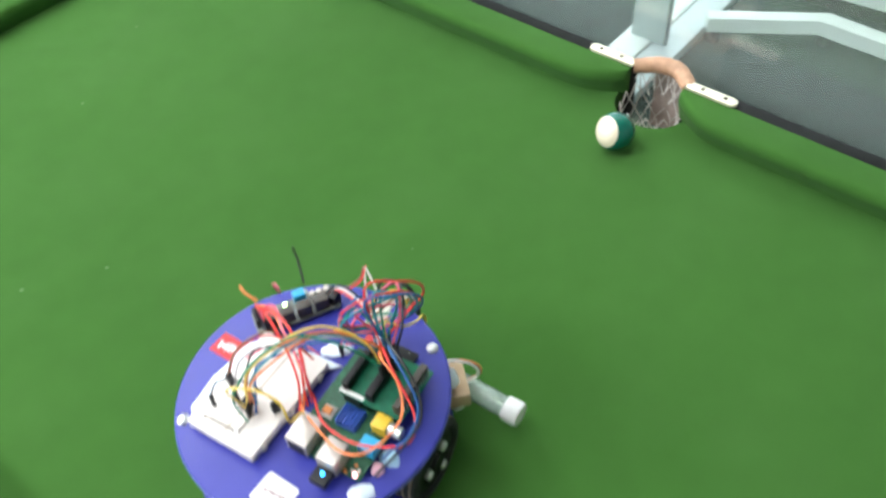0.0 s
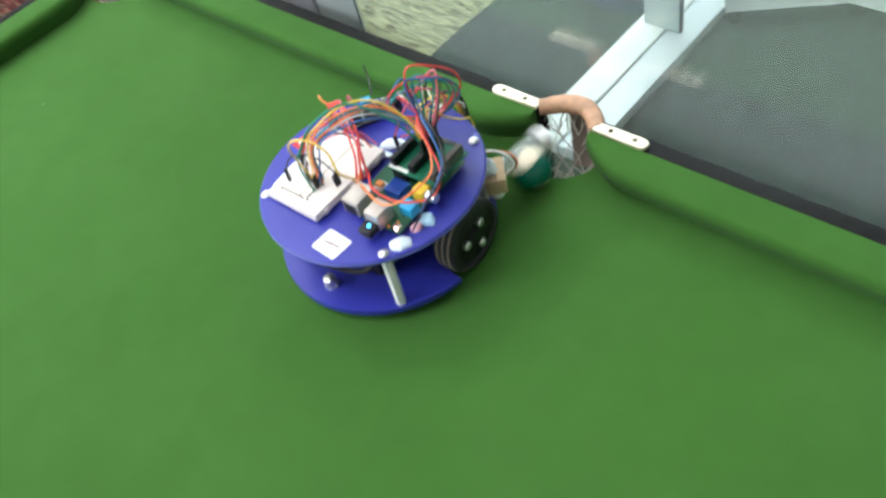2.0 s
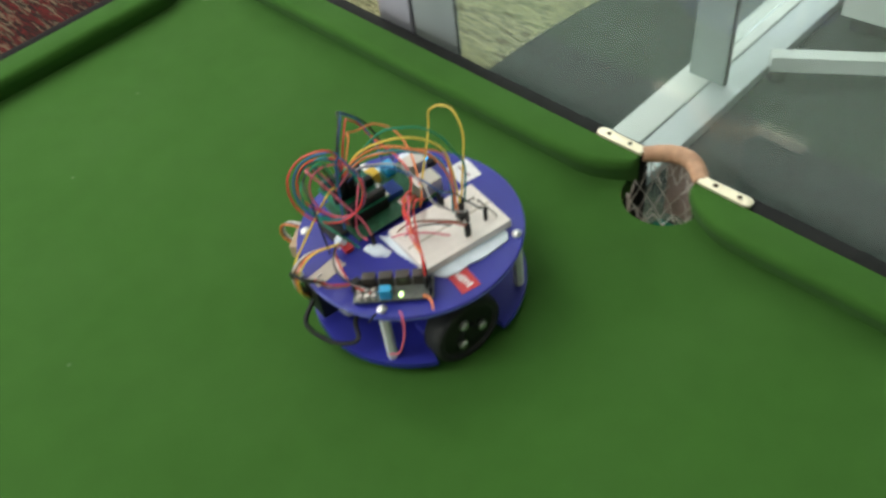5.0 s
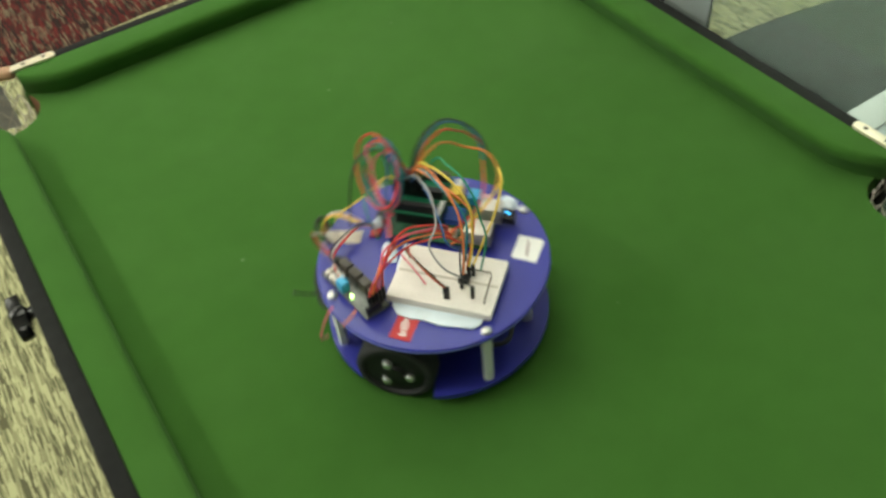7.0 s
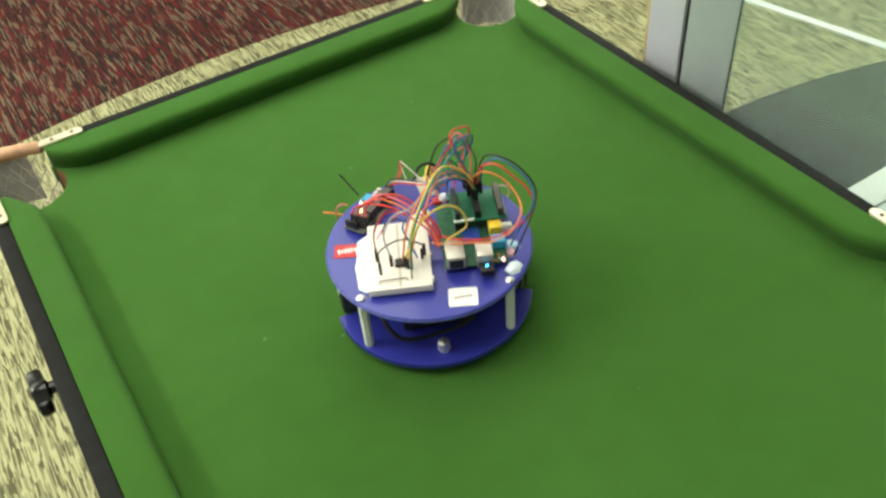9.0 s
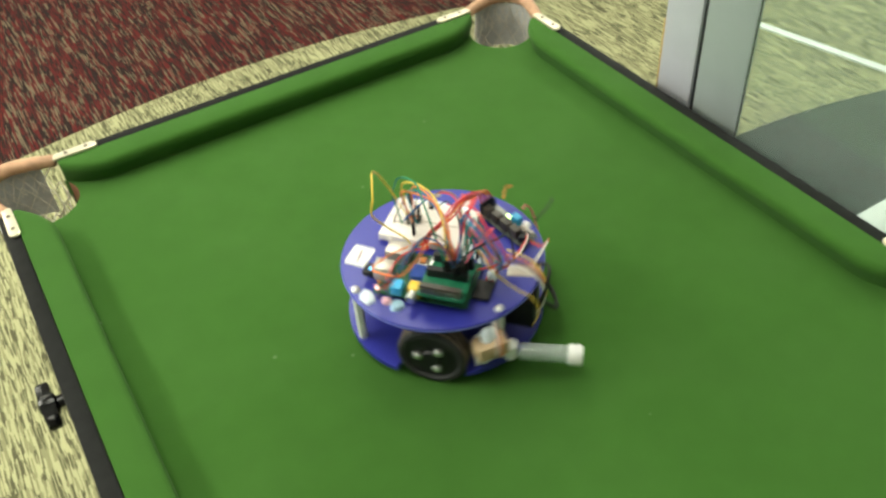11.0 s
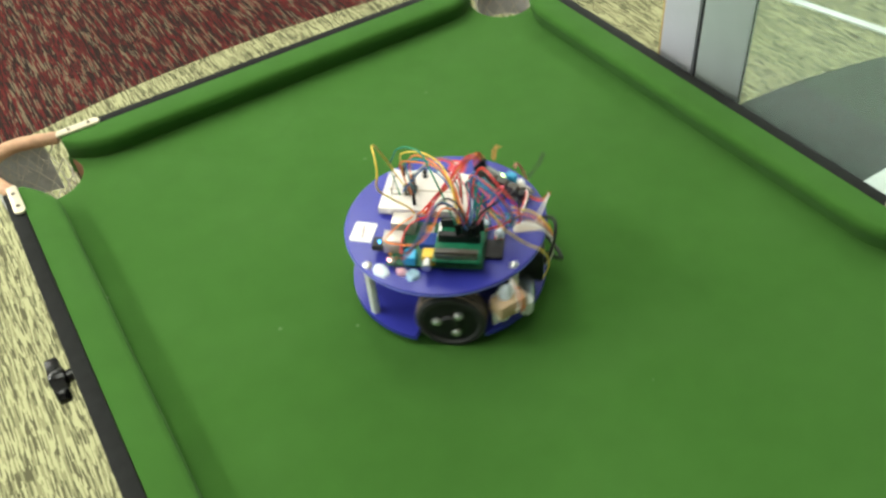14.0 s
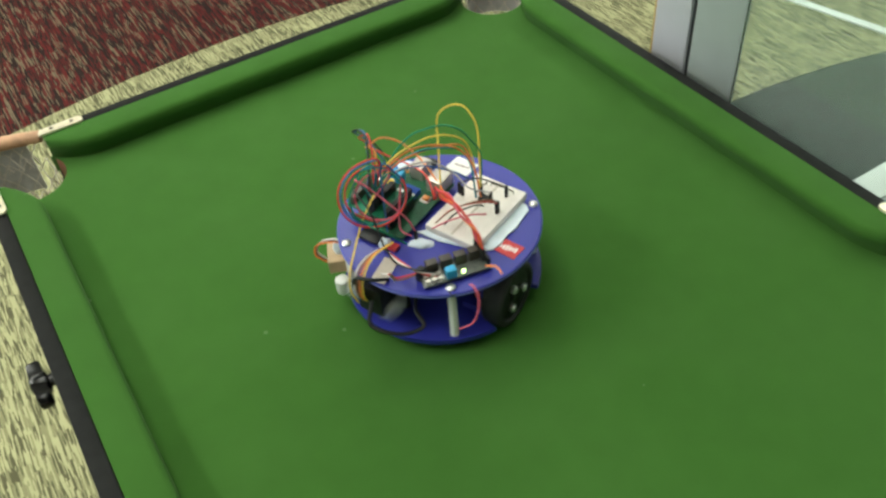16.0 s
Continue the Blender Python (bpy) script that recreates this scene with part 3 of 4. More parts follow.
# ---------------------------------------------------------------- robot (own space: y ahead, z = 0 at the cloth)
BLUE = mat("royal_blue_acrylic", (0.024, 0.028, 0.29), 0.42, var=0.10, scale=25, coat=0.05)
EDGE_BLUE = mat("scuffed_blue_edge_highlight", (0.13, 0.15, 0.52), 0.5, var=0.2, scale=120)
NYLON = mat("white_nylon", (0.72, 0.72, 0.70), 0.45, var=0.06, scale=200)
STEEL = mat("zinc_steel", (0.66, 0.66, 0.64), 0.3, 0.9)
TYRE = mat("black_rubber_tyre", (0.018, 0.018, 0.019), 0.7, var=0.3, scale=200)
TREAD = mat("worn_tan_tread", (0.26, 0.19, 0.14), 0.8, var=0.3, scale=300)
BOARD_WHITE = mat("breadboard_plastic", (0.80, 0.74, 0.69), 0.5, var=0.05, scale=100)
PCB = mat("dark_green_circuit_board", (0.02, 0.09, 0.045), 0.55, var=0.5, scale=250, coat=0.05, spec=0.3)
PCB_DEEP = mat("green_circuit_board", (0.010, 0.13, 0.065), 0.55, var=0.25, scale=250, coat=0.05, spec=0.3)
PCB_BLACK = mat("grey_circuit_board", (0.10, 0.11, 0.10), 0.4, var=0.6, scale=300, coat=0.3)
MODULE_BROWN = mat("dark_brown_module", (0.045, 0.036, 0.028), 0.45, var=0.3, scale=200)
RED_LABEL = mat("red_paper_label", (0.50, 0.03, 0.035), 0.55, var=0.08, scale=120)
PAPER = mat("white_paper_label", (0.82, 0.81, 0.80), 0.65, var=0.04, scale=120)
BEIGE = mat("beige_paper_label", (0.55, 0.49, 0.42), 0.7, var=0.08, scale=120)
INK = mat("grey_pink_ink", (0.22, 0.12, 0.13), 0.7)
GUM_BLUE = mat("pale_blue_tack", (0.42, 0.62, 0.78), 0.6, var=0.08, scale=80)
GUM_PINK = mat("pink_tack", (0.75, 0.42, 0.50), 0.6, var=0.08, scale=80)
GUM_WHITE = mat("hot_glue", (0.70, 0.78, 0.86), 0.4, var=0.1, scale=80)
YELLOW = mat("yellow_plastic", (0.72, 0.48, 0.03), 0.4, var=0.08)
BLUE_PL = mat("blue_plastic", (0.02, 0.08, 0.42), 0.4, var=0.1)
CYAN_PL = mat("cyan_plastic", (0.03, 0.33, 0.60), 0.4, var=0.1)
ORANGE_PL = mat("orange_component", (0.62, 0.22, 0.05), 0.5, var=0.1)
TIN = mat("tinned_steel_can", (0.50, 0.46, 0.42), 0.38, 0.6, var=0.12, scale=150)
CLEAR = mat("clear_plastic_tube", (0.88, 0.95, 0.93), 0.08, trans=0.85)
PLY = mat("tan_plywood", (0.50, 0.36, 0.22), 0.7, var=0.2, scale=60)
LED_GREEN = mat("lit_green_led", (0.6, 0.9, 0.4), 0.3, emit=(0.65, 1.0, 0.35), power=5)
LED_RED = mat("lit_red_led", (0.9, 0.4, 0.4), 0.3, emit=(1.0, 0.45, 0.45), power=5)
LED_BLUE = mat("lit_blue_led", (0.1, 0.4, 0.9), 0.3, emit=(0.05, 0.45, 1.0), power=5)
WIRE = {k: mat("wire_" + k, c, 0.42, var=0.06) for k, c in dict(red=(0.66, 0.04, 0.035), orange=(0.80, 0.22, 0.06), yellow=(0.85, 0.60, 0.09), green=(0.01, 0.22, 0.12), teal=(0.02, 0.24, 0.30),
        blue=(0.03, 0.11, 0.32), grey=(0.36, 0.35, 0.36), black=(0.014, 0.014, 0.016), white=(0.75, 0.72, 0.68), brown=(0.22, 0.10, 0.05), pink=(0.70, 0.13, 0.20)).items()}
ZT = 0.077


def blob(seed, sx, sy, sz, m):
    """Pressed lump of tack with an uneven outline."""
    bm = bmesh.new()
    bmesh.ops.create_icosphere(bm, subdivisions=3, radius=1)
    for v in bm.verts:
        k = 1 + 0.28 * noise.noise(v.co * 1.6 + Vector((seed, 0, 0)))
        v.co = Vector((v.co.x * sx * k, v.co.y * sy * k, max(v.co.z, -0.15) * sz * k))
    bmesh.ops.transform(bm, matrix=m, verts=bm.verts[:])
    return bm


def wire(rb, colour, pts, r=0.00085, ends=(True, True), name="jumper_wire"):
    """A jumper lead through points in millimetres above the upper plate, with black plug housings."""
    p = [Vector((x / 1000, y / 1000, ZT + z / 1000)) for x, y, z in pts]
    w = part(name, add_tube(bmesh.new(), spline(p, 7), r, 6), WIRE[colour], rb)
    for e, q in ((ends[0], p[0]), (ends[1], p[-1])):
        if e:
            part("plug_housing", box((q.x - 0.0013, q.y - 0.0013, q.z - 0.012), (q.x + 0.0013, q.y + 0.0013, q.z + 0.001), 0.0003), BLACK_PLASTIC, w)
    return w


def script_bars(parent, m, length, mat_, n=7, h=0.0035):
    """Illegible handwriting as short bars on one slant."""
    for i in range(n):
        x = -length / 2 + length * (i + 0.5) / n
        k = h * (0.6 + 0.5 * abs(math.sin(i * 2.3 + 1)))
        part("ink_bar", box((x - length / n * 0.36, -k / 2, 0), (x + length / n * 0.30, k / 2, 0.00015), 0, m), mat_, parent, smooth=False)


def build_wheel(rb, sx):
    wh = new("wheel")
    wh.parent = rb
    wh.matrix_basis = pose(sx * 0.0775, 0.012, 0.032, 0, 90 * sx, 0)
    part("tyre", lathe([(0.025, -0.009), (0.030, -0.010), (0.0318, -0.008), (0.032, 0), (0.0318, 0.008), (0.030, 0.010), (0.0265, 0.0105), (0.025, 0.008)], 48), TYRE, wh)
    for z in (-0.0055, 0.0, 0.0055):
        part("tread_band", lathe([(0.0316, z - 0.0012), (0.03225, z - 0.0008), (0.03225, z + 0.0008), (0.0316, z + 0.0012)], 48), TREAD if sx > 0 else TYRE, wh, "worn tan tread band" if sx > 0 else "")
    part("hub", lathe([(0.0255, -0.007), (0.0255, 0.007), (0.022, 0.0085), (0.009, 0.0085), (0.0075, 0.0115), (0.003, 0.0115)], 40), BLACK_PLASTIC, wh)
    for k in range(3):
        part("screw", lathe([(0.0040, 0.008), (0.0040, 0.0112), (0.0026, 0.0128)], 12, pose(0.0125 * math.cos(2.09 * k + 0.4), 0.0125 * math.sin(2.09 * k + 0.4), 0)), STEEL, wh)
    return wh


def build_robot():
    rb = thing("robot", "round blue two-deck wheeled robot carrying circuit boards and jumper wires", "robot", pose(0, 0, HB))
    part("upper_plate", lathe([(0.0925, 0.072), (0.094, 0.0730), (0.094, 0.0760), (0.0930, ZT)], 96), BLUE, rb)
    # paler rim band: scuffs and the edge highlight, both put into the colour
    part("plate_edge", lathe([(0.0938, 0.0731), (0.09425, 0.0736), (0.09425, 0.0754), (0.0938, 0.0759)], 96), EDGE_BLUE, rb, "scuffed plate edge, its highlight painted pale")
    # lower plate with a notch for each wheel
    out = []
    for i in range(120):
        a = 2 * math.pi * i / 120
        x, y = 0.094 * math.cos(a), 0.094 * math.sin(a)
        if abs(x) > 0.064 and -0.017 < y < 0.041:
            x = math.copysign(0.064, x)
        out.append((x, y))
    part("lower_plate", prism(out, 0.0115, 0.0165, 0.0008), BLUE, rb)
    for sx in (1, -1):
        for px, py in (((0.056, 0.067), (0.063, -0.062)) if sx > 0 else ((-0.055, 0.067), (-0.066, -0.058))):
            st = part("standoff", lathe([(0.0042, 0.0165), (0.0042, 0.072)], 6, pose(px, py, 0)), NYLON, rb, "white nylon standoff")
            part("screw", lathe([(0.0042, ZT), (0.0042, ZT + 0.0012), (0.0028, ZT + 0.0026), (0.0008, ZT + 0.003)], 14, pose(px, py, 0)), STEEL, st)
        build_wheel(rb, sx)
        mo = bmesh.new()
        add_lathe(mo, [(0.011, 0.026), (0.0115, 0.027), (0.0115, 0.062), (0.010, 0.063)], 24, pose(0, 0.012, 0.034, 0, 90 * sx, 0))
        add_box(mo, (min(sx * 0.05, sx * 0.064), 0.0, 0.0166), (max(sx * 0.05, sx * 0.064), 0.026, 0.05), 0.001)
        part("motor", mo, BLACK_PLASTIC, rb, "black gear motor")
        br = bmesh.new()
        add_box(br, (min(sx * 0.0642, sx * 0.0662), -0.012, 0.0166), (max(sx * 0.0642, sx * 0.0662), 0.036, 0.055), 0.0008)
        add_box(br, (min(sx * 0.044, sx * 0.064), 0.0265, 0.0166), (max(sx * 0.044, sx * 0.064), 0.036, 0.0235), 0.0005)
        part("motor_bracket", br, BLUE, rb, "blue printed motor bracket")
        for yy, zz in ((-0.007, 0.027), (0.031, 0.027), (-0.007, 0.048), (0.031, 0.048)):
            part("bolt", lathe([(0.002, 0.0), (0.002, 0.002), (0.001, 0.0028)], 8, pose(sx * 0.0663, yy, zz, 0, 90 * sx, 0)), STEEL, rb)
    # caster at the tail
    ca = part("caster", lathe([(0.0012, 0.0), (0.0045, 0.0012), (0.0068, 0.004), (0.0075, 0.0075), (0.0075, 0.0115), (0.0055, 0.0117), (0.0055, 0.0166), (0.0052, 0.026), (0.003, 0.0275), (0.001, 0.028)], 20, pose(0, -0.076, 0)), STEEL, rb, "steel ball caster")
    part("nut", lathe([(0.006, 0.0166), (0.006, 0.019)], 6, pose(0, -0.076, 0)), NYLON, ca)
    # battery and boards between the decks
    # guessed battery, made tall and black to darken the gap between the decks
    part("battery_pack", box((-0.034, -0.050, 0.0166), (0.034, 0.005, 0.060), 0.003), BLACK_PLASTIC, rb)
    part("cable", tube([(-0.045, -0.03, 0.05), (-0.05, -0.05, 0.038), (-0.035, -0.068, 0.028), (0.0, -0.064, 0.025), (0.028, -0.058, 0.032), (0.04, -0.04, 0.05)], 0.0022, 8), BLACK_PLASTIC, rb, "black power cable")
    part("cable", tube([(-0.01, 0.05, 0.05), (-0.02, 0.075, 0.04), (-0.035, 0.085, 0.034), (-0.02, 0.10, 0.03), (0.005, 0.108, 0.036), (0.012, 0.094, 0.05)], 0.0020, 8), BLACK_PLASTIC, rb, "black servo cable loop")
    part("cable", tube([(-0.004, 0.086, 0.079), (0.004, 0.099, 0.086), (0.018, 0.102, 0.084), (0.026, 0.098, 0.064), (0.020, 0.092, 0.046)], 0.0016, 8), BLACK_PLASTIC, rb, "black sensor cable")
    for c, pts in (("white", [(-9, 84, 1), (-13, 91, 13), (-15, 95, 22)]), ("white", [(6, 83, 1), (-6, 91, 14), (-14, 95, 22)]), ("brown", [(-15, 95, 23), (-18, 90, 12), (-26, 76, 9)]), ("red", [(-14, 96, 23), (-16, 88, 12), (-25, 74, 9)])):
        wire(rb, c, pts, 0.0008, ends=(False, False))
    for k, (dx, c) in enumerate(((-0.003, "yellow"), (0.0, "orange"), (0.003, "brown"), (0.006, "white"))):
        wire(rb, c, [(8 + 1000 * dx, 62, 22 - 3 * k), (14 + 1000 * dx, 84, 20 - 2 * k), (17 + 1000 * dx, 98, 4), (18 + 1000 * dx, 100, -16), (20 + 800 * dx, 94, -30)], ends=(False, False))
    # servo block with the kicker's pivot
    part("servo", box((0.004, 0.066, 0.030), (0.030, 0.092, 0.062), 0.0015), BLACK_PLASTIC, rb, "black servo motor")
    # black puts the under-deck shade into the mount's colour
    part("servo_mount", box((-0.002, 0.058, 0.0166), (0.046, 0.0645, 0.050), 0.001), BLACK_PLASTIC, rb, "servo mount, coloured black for the shade under the deck")
    turned = pose(0.0745, 0.0625, 0, 0, 0, 40)
    ks = part("kicker_servo", box((-0.008, -0.014, 0.041), (0.009, 0.015, 0.056), 0.0012, turned), PLY, rb, "tan servo with white glue")
    part("horn", lathe([(0.006, 0.034), (0.0065, 0.036), (0.0065, 0.0408)], 18, turned @ pose(0, -0.006, 0)), NYLON, ks)
    part("bracket", box((-0.011, -0.010, 0.0166), (-0.0083, 0.012, 0.0555), 0.0006, turned), NYLON, ks, "white upright bracket")
    part("tack_lump", blob(7, 0.006, 0.007, 0.011, turned @ pose(-0.003, 0.0, 0.0575)), GUM_WHITE, rb, "pale glue lump")
    for k, c in enumerate(("white", "black", "orange")):
        wire(rb, c, [(58 + k, 60, -8), (72 + k, 66 + 1.5 * k, -3 - k), (84 + k, 72 + 1.5 * k, -8 - k), (88, 74 + 1.5 * k, -20 - k), (80, 70 + k, -31)], 0.0009, ends=(False, False), name="servo_lead")
    # ---- breadboard
    bb = new("breadboard")
    bb.parent = rb
    bb["label"] = "off-white half-size breadboard"
    bb.matrix_basis = pose(-0.0285, -0.020, ZT, 0, 0, -3)
    bm = bmesh.new()
    add_box(bm, (-0.0275, -0.0415, 0.0022), (0.0275, 0.0415, 0.0095), 0.0008)
    part("body", bm, BOARD_WHITE, bb)
    for q in (-0.03, 0.0, 0.03):
        part("joining_tab", box((0.0275, q - 0.002, 0.003), (0.029, q + 0.002, 0.007), 0.0003), BOARD_WHITE, bb)
    holes = bmesh.new()
    for i in range(30):
        for x in (-0.0235, -0.021, -0.0145, -0.012, -0.0095, -0.007, -0.0045, 0.0045, 0.007, 0.0095, 0.012, 0.0145, 0.021, 0.0235):
            y = -0.0368 + i * 0.00254
            v = [holes.verts.new((x + a * 0.0003, y + b * 0.0003, 0.00956)) for a, b in ((-1, -1), (1, -1), (1, 1), (-1, 1))]
            holes.faces.new(v)
    tagged(part("contact_grid", holes, BEIGE, bb, smooth=False), kind="stuff")
    part("centre_groove", box((-0.0012, -0.040, 0.0094), (0.0012, 0.040, 0.00965)), BEIGE, bb)
    part("adhesive_sheet", prism([(-0.037, -0.030), (-0.031, -0.035), (0.020, -0.034), (0.022, 0.036), (0.034, 0.047), (0.010, 0.046), (-0.030, 0.036), (-0.037, 0.030), (-0.039, 0.018), (-0.0375, 0.008), (-0.040, -0.004), (-0.038, -0.018)], 0.0002, 0.0021, 0.0004), GUM_WHITE, bb, "pale bluish adhesive sheet")
    for x0, y0, x1, y1, hh in ((-0.018, -0.034, 0.006, -0.033, 0.006), (0.010, -0.032, 0.0105, -0.014, 0.006)):
        lead = [(x0, y0, 0.009), (x0, y0, 0.009 + hh * 0.6), (x1, y1, 0.009 + hh * 0.6), (x1, y1, 0.009)]
        part("link_wire", add_tube(bmesh.new(), [Vector(q) for q in lead], 0.0006, 6), DARK_METAL, bb)
    for x, y, hh in ((0.0205, -0.008, 0.011),):
        part("plug_housing", box((x - 0.0013, y - 0.0013, 0.0096), (x + 0.0013, y + 0.0013, 0.0096 + hh), 0.0003), BLACK_PLASTIC, bb)
    part("chip", box((-0.0035, -0.017, 0.0097), (0.0045, -0.009, 0.0135), 0.0005), BLACK_PLASTIC, bb)
    # ---- single-board computer with its hat
    pi = new("computer_board")
    pi.parent = rb
    pi["label"] = "green single-board computer with stacked interface board"
    pi.matrix_basis = pose(0.0385, -0.001, ZT + 0.004, 0, 0, -1)
    part("board", box((-0.028, -0.0425, 0.0), (0.028, 0.0425, 0.0016), 0.0003), PCB, pi)
    for x, y in ((-0.02, -0.035), (0.02, -0.03), (-0.02, 0.035), (0.02, 0.035)):
        part("foot", lathe([(0.003, -0.004), (0.003, 0.0)], 10, pose(x, y, 0)), NYLON, pi)
    part("network_port", box((-0.0260, -0.0440, 0.0017), (-0.0098, -0.0225, 0.0150), 0.0006), TIN, pi, "tinned network socket")
    part("port_opening", box((-0.0240, -0.0444, 0.003), (-0.0118, -0.0437, 0.012), 0.0), BLACK_PLASTIC, pi)
    part("usb_port", box((0.0000, -0.0470, 0.0017), (0.0140, -0.0300, 0.0165), 0.0006), TIN, pi, "tinned double socket")
    dg = part("usb_dongle", box((0.001, -0.058, 0.0022), (0.013, -0.0465, 0.0085), 0.001), BLACK_PLASTIC, pi)
    part("indicator", lathe([(0.0014, 0.0085), (0.0013, 0.0092), (0.0005, 0.0096)], 10, pose(0.0075, -0.0515, 0)), LED_BLUE, dg)
    hk = part("heat_sink", box((-0.008, -0.016, 0.0017), (0.0075, -0.001, 0.0030), 0.0003), BLUE_PL, pi, "blue ribbed heat sink")
    for i in range(6):
        part("fin", box((-0.0078 + i * 0.0027, -0.0158, 0.0030), (-0.0066 + i * 0.0027, -0.0012, 0.008), 0.0002), BLUE_PL, hk)
    part("chip", box((-0.0215, -0.015, 0.0017), (-0.0125, -0.006, 0.0028), 0.0002), TIN, pi)
    part("camera_connector", box((-0.0205, -0.013, 0.0029), (-0.0145, -0.008, 0.0052), 0.0004), ORANGE_PL, pi)
    vj = part("video_jack", box((0.0165, -0.010, 0.0017), (0.0275, 0.0005, 0.0130), 0.001), YELLOW, pi, "yellow video socket")
    part("plug", lathe([(0.0042, 0), (0.0042, 0.009), (0.0036, 0.0095)], 16, pose(0.0275, -0.005, 0.008, 0, 90, 0)), STEEL, vj)
    part("audio_jack", box((0.0165, -0.0265, 0.0017), (0.0285, -0.0160, 0.0110), 0.001), CYAN_PL, pi, "blue audio socket")
    for i, (x, y) in enumerate(((0.0205, -0.0345), (0.0205, -0.0385), (0.0245, -0.037), (0.0165, -0.041))):
        part("component", box((x - 0.0012, y - 0.0010, 0.0017), (x + 0.0012, y + 0.0010, 0.0032), 0.0002), (ORANGE_PL, TIN, BEIGE, ORANGE_PL)[i], pi)
    part("indicator", lathe([(0.0014, 0.0017), (0.0014, 0.0034), (0.0005, 0.0042)], 10, pose(0.0235, -0.0405, 0)), LED_RED, pi)
    hat = part("interface_board", box((-0.0145, 0.004, 0.0135), (0.034, 0.0455, 0.0150), 0.0003), PCB_DEEP, pi, "green interface board")
    part("header_socket", box((-0.0130, 0.006, 0.0017), (0.0, 0.043, 0.0134), 0.0004), BLACK_PLASTIC, hat)
    for x, w in ((0.0055, 0.0055), (0.0265, 0.0050), (-0.0125, 0.0045)):
        part("header_socket", box((x, 0.0065, 0.0151), (x + w, 0.0435, 0.0235), 0.0004), BLACK_PLASTIC if x < 0.02 else MODULE_BROWN, hat)
    for i in range(12):
        part("pin", box((0.0324, 0.0075 + i * 0.003, 0.0151), (0.0330, 0.0081 + i * 0.003, 0.0215)), STEEL, hat, smooth=False)
    hat.location.y = -0.004
    part("edge_strip", box((-0.0140, 0.0045, 0.0151), (0.0045, 0.0075, 0.0158), 0.0002), NYLON, hat)
    part("memory_card", box((-0.011, 0.0425, -0.0022), (0.012, 0.058, -0.0002), 0.0004), BLACK_PLASTIC, pi)
    # ---- driver board
    dr = new("driver_board")
    dr.parent = rb
    dr["label"] = "black voltage regulator board with a green light"
    dr.matrix_basis = pose(-0.0480, 0.0500, ZT + 0.003, 0, 0, -37)
    part("board", box((-0.011, -0.031, 0), (0.011, 0.031, 0.0016), 0.0003), PCB_BLACK, dr)
    for y in (-0.024, 0.024):
        part("foot", lathe([(0.0025, -0.003), (0.0025, 0)], 8, pose(0, y, 0)), NYLON, dr)
    part("terminal", box((-0.0105, 0.001, 0.0017), (-0.0035, 0.010, 0.011), 0.0006), CYAN_PL, dr, "cyan trimmer")
    for i in range(4):
        part("heat_sink", box((0.002 + 0.0, -0.026 + i * 0.013, 0.0017), (0.0095, -0.0155 + i * 0.013, 0.0125), 0.0005), MODULE_BROWN, dr)
    for i in range(6):
        part("capacitor", lathe([(0.0024, 0.0017), (0.0024, 0.0045), (0.002, 0.005)], 12, pose(-0.0075 + 0.006 * (i % 2), 0.015 + 0.0055 * (i // 2), 0)), TIN, dr)
    part("indicator", lathe([(0.0016, 0.0017), (0.0016, 0.004), (0.0006, 0.0048)], 10, pose(-0.007, -0.006, 0)), LED_GREEN, dr)
    part("pin_row", box((-0.009, -0.030, 0.0017), (0.004, -0.0275, 0.010), 0.0003), BLACK_PLASTIC, dr)
    # ---- labels and tack
    rl = part("red_label", box((-0.0115, -0.0085, 0.0), (0.0115, 0.0085, 0.0004), 0, pose(-0.0745, 0.003, ZT + 0.0002, 0, 0, -6)), RED_LABEL, rb, "red paper label with illegible white script", smooth=False)
    script_bars(rl, pose(-0.0745, 0.003, ZT + 0.0007, 0, 0, 4), 0.017, PAPER, 6, 0.006)
    wl = part("white_label", prism(arc(0.0105, 0.0085, 0.002, 0, 90, 4) + arc(-0.0105, 0.0085, 0.002, 90, 180, 4) + arc(-0.0105, -0.0085, 0.002, 180, 270, 4) + arc(0.0105, -0.0085, 0.002, 270, 360, 4),
                                   0, 0.0004, 0, pose(0.0205, -0.0735, ZT + 0.0002, 0, 0, -6)), PAPER, rb, "white paper label with illegible script", smooth=False)
    script_bars(wl, pose(0.0205, -0.0735, ZT + 0.0007, 0, 0, 2), 0.016, INK, 8, 0.0024)
    part("beige_label", box((-0.015, -0.007, 0), (0.015, 0.007, 0.0004), 0, pose(0.006, 0.078, ZT + 0.0002, 0, 0, -80)), BEIGE, rb, "beige paper label", smooth=False)
    part("tack_lump", blob(1, 0.009, 0.006, 0.004, pose(0.069, -0.049, ZT, 0, 0, 40)), GUM_WHITE, rb, "pale translucent tack")
    part("tack_lump", blob(2, 0.007, 0.006, 0.004, pose(0.0725, -0.020, ZT, 0, 0, 0)), GUM_BLUE, rb, "pale blue tack")
    part("tack_lump", blob(3, 0.005, 0.005, 0.004, pose(0.070, -0.030, ZT, 0, 0, 0)), GUM_PINK, rb, "pink tack")
    part("tack_lump", blob(4, 0.011, 0.006, 0.004, pose(-0.004, 0.035, ZT, 0, 0, 30)), GUM_WHITE, rb)
    part("tack_lump", blob(5, 0.0065, 0.005, 0.010, pose(0.0225, 0.0525, ZT, 0, 0, 10)), GUM_WHITE, rb)
    part("switch", box((-0.030, 0.066, ZT), (-0.024, 0.074, ZT + 0.012), 0.0006), BLACK_PLASTIC, rb)
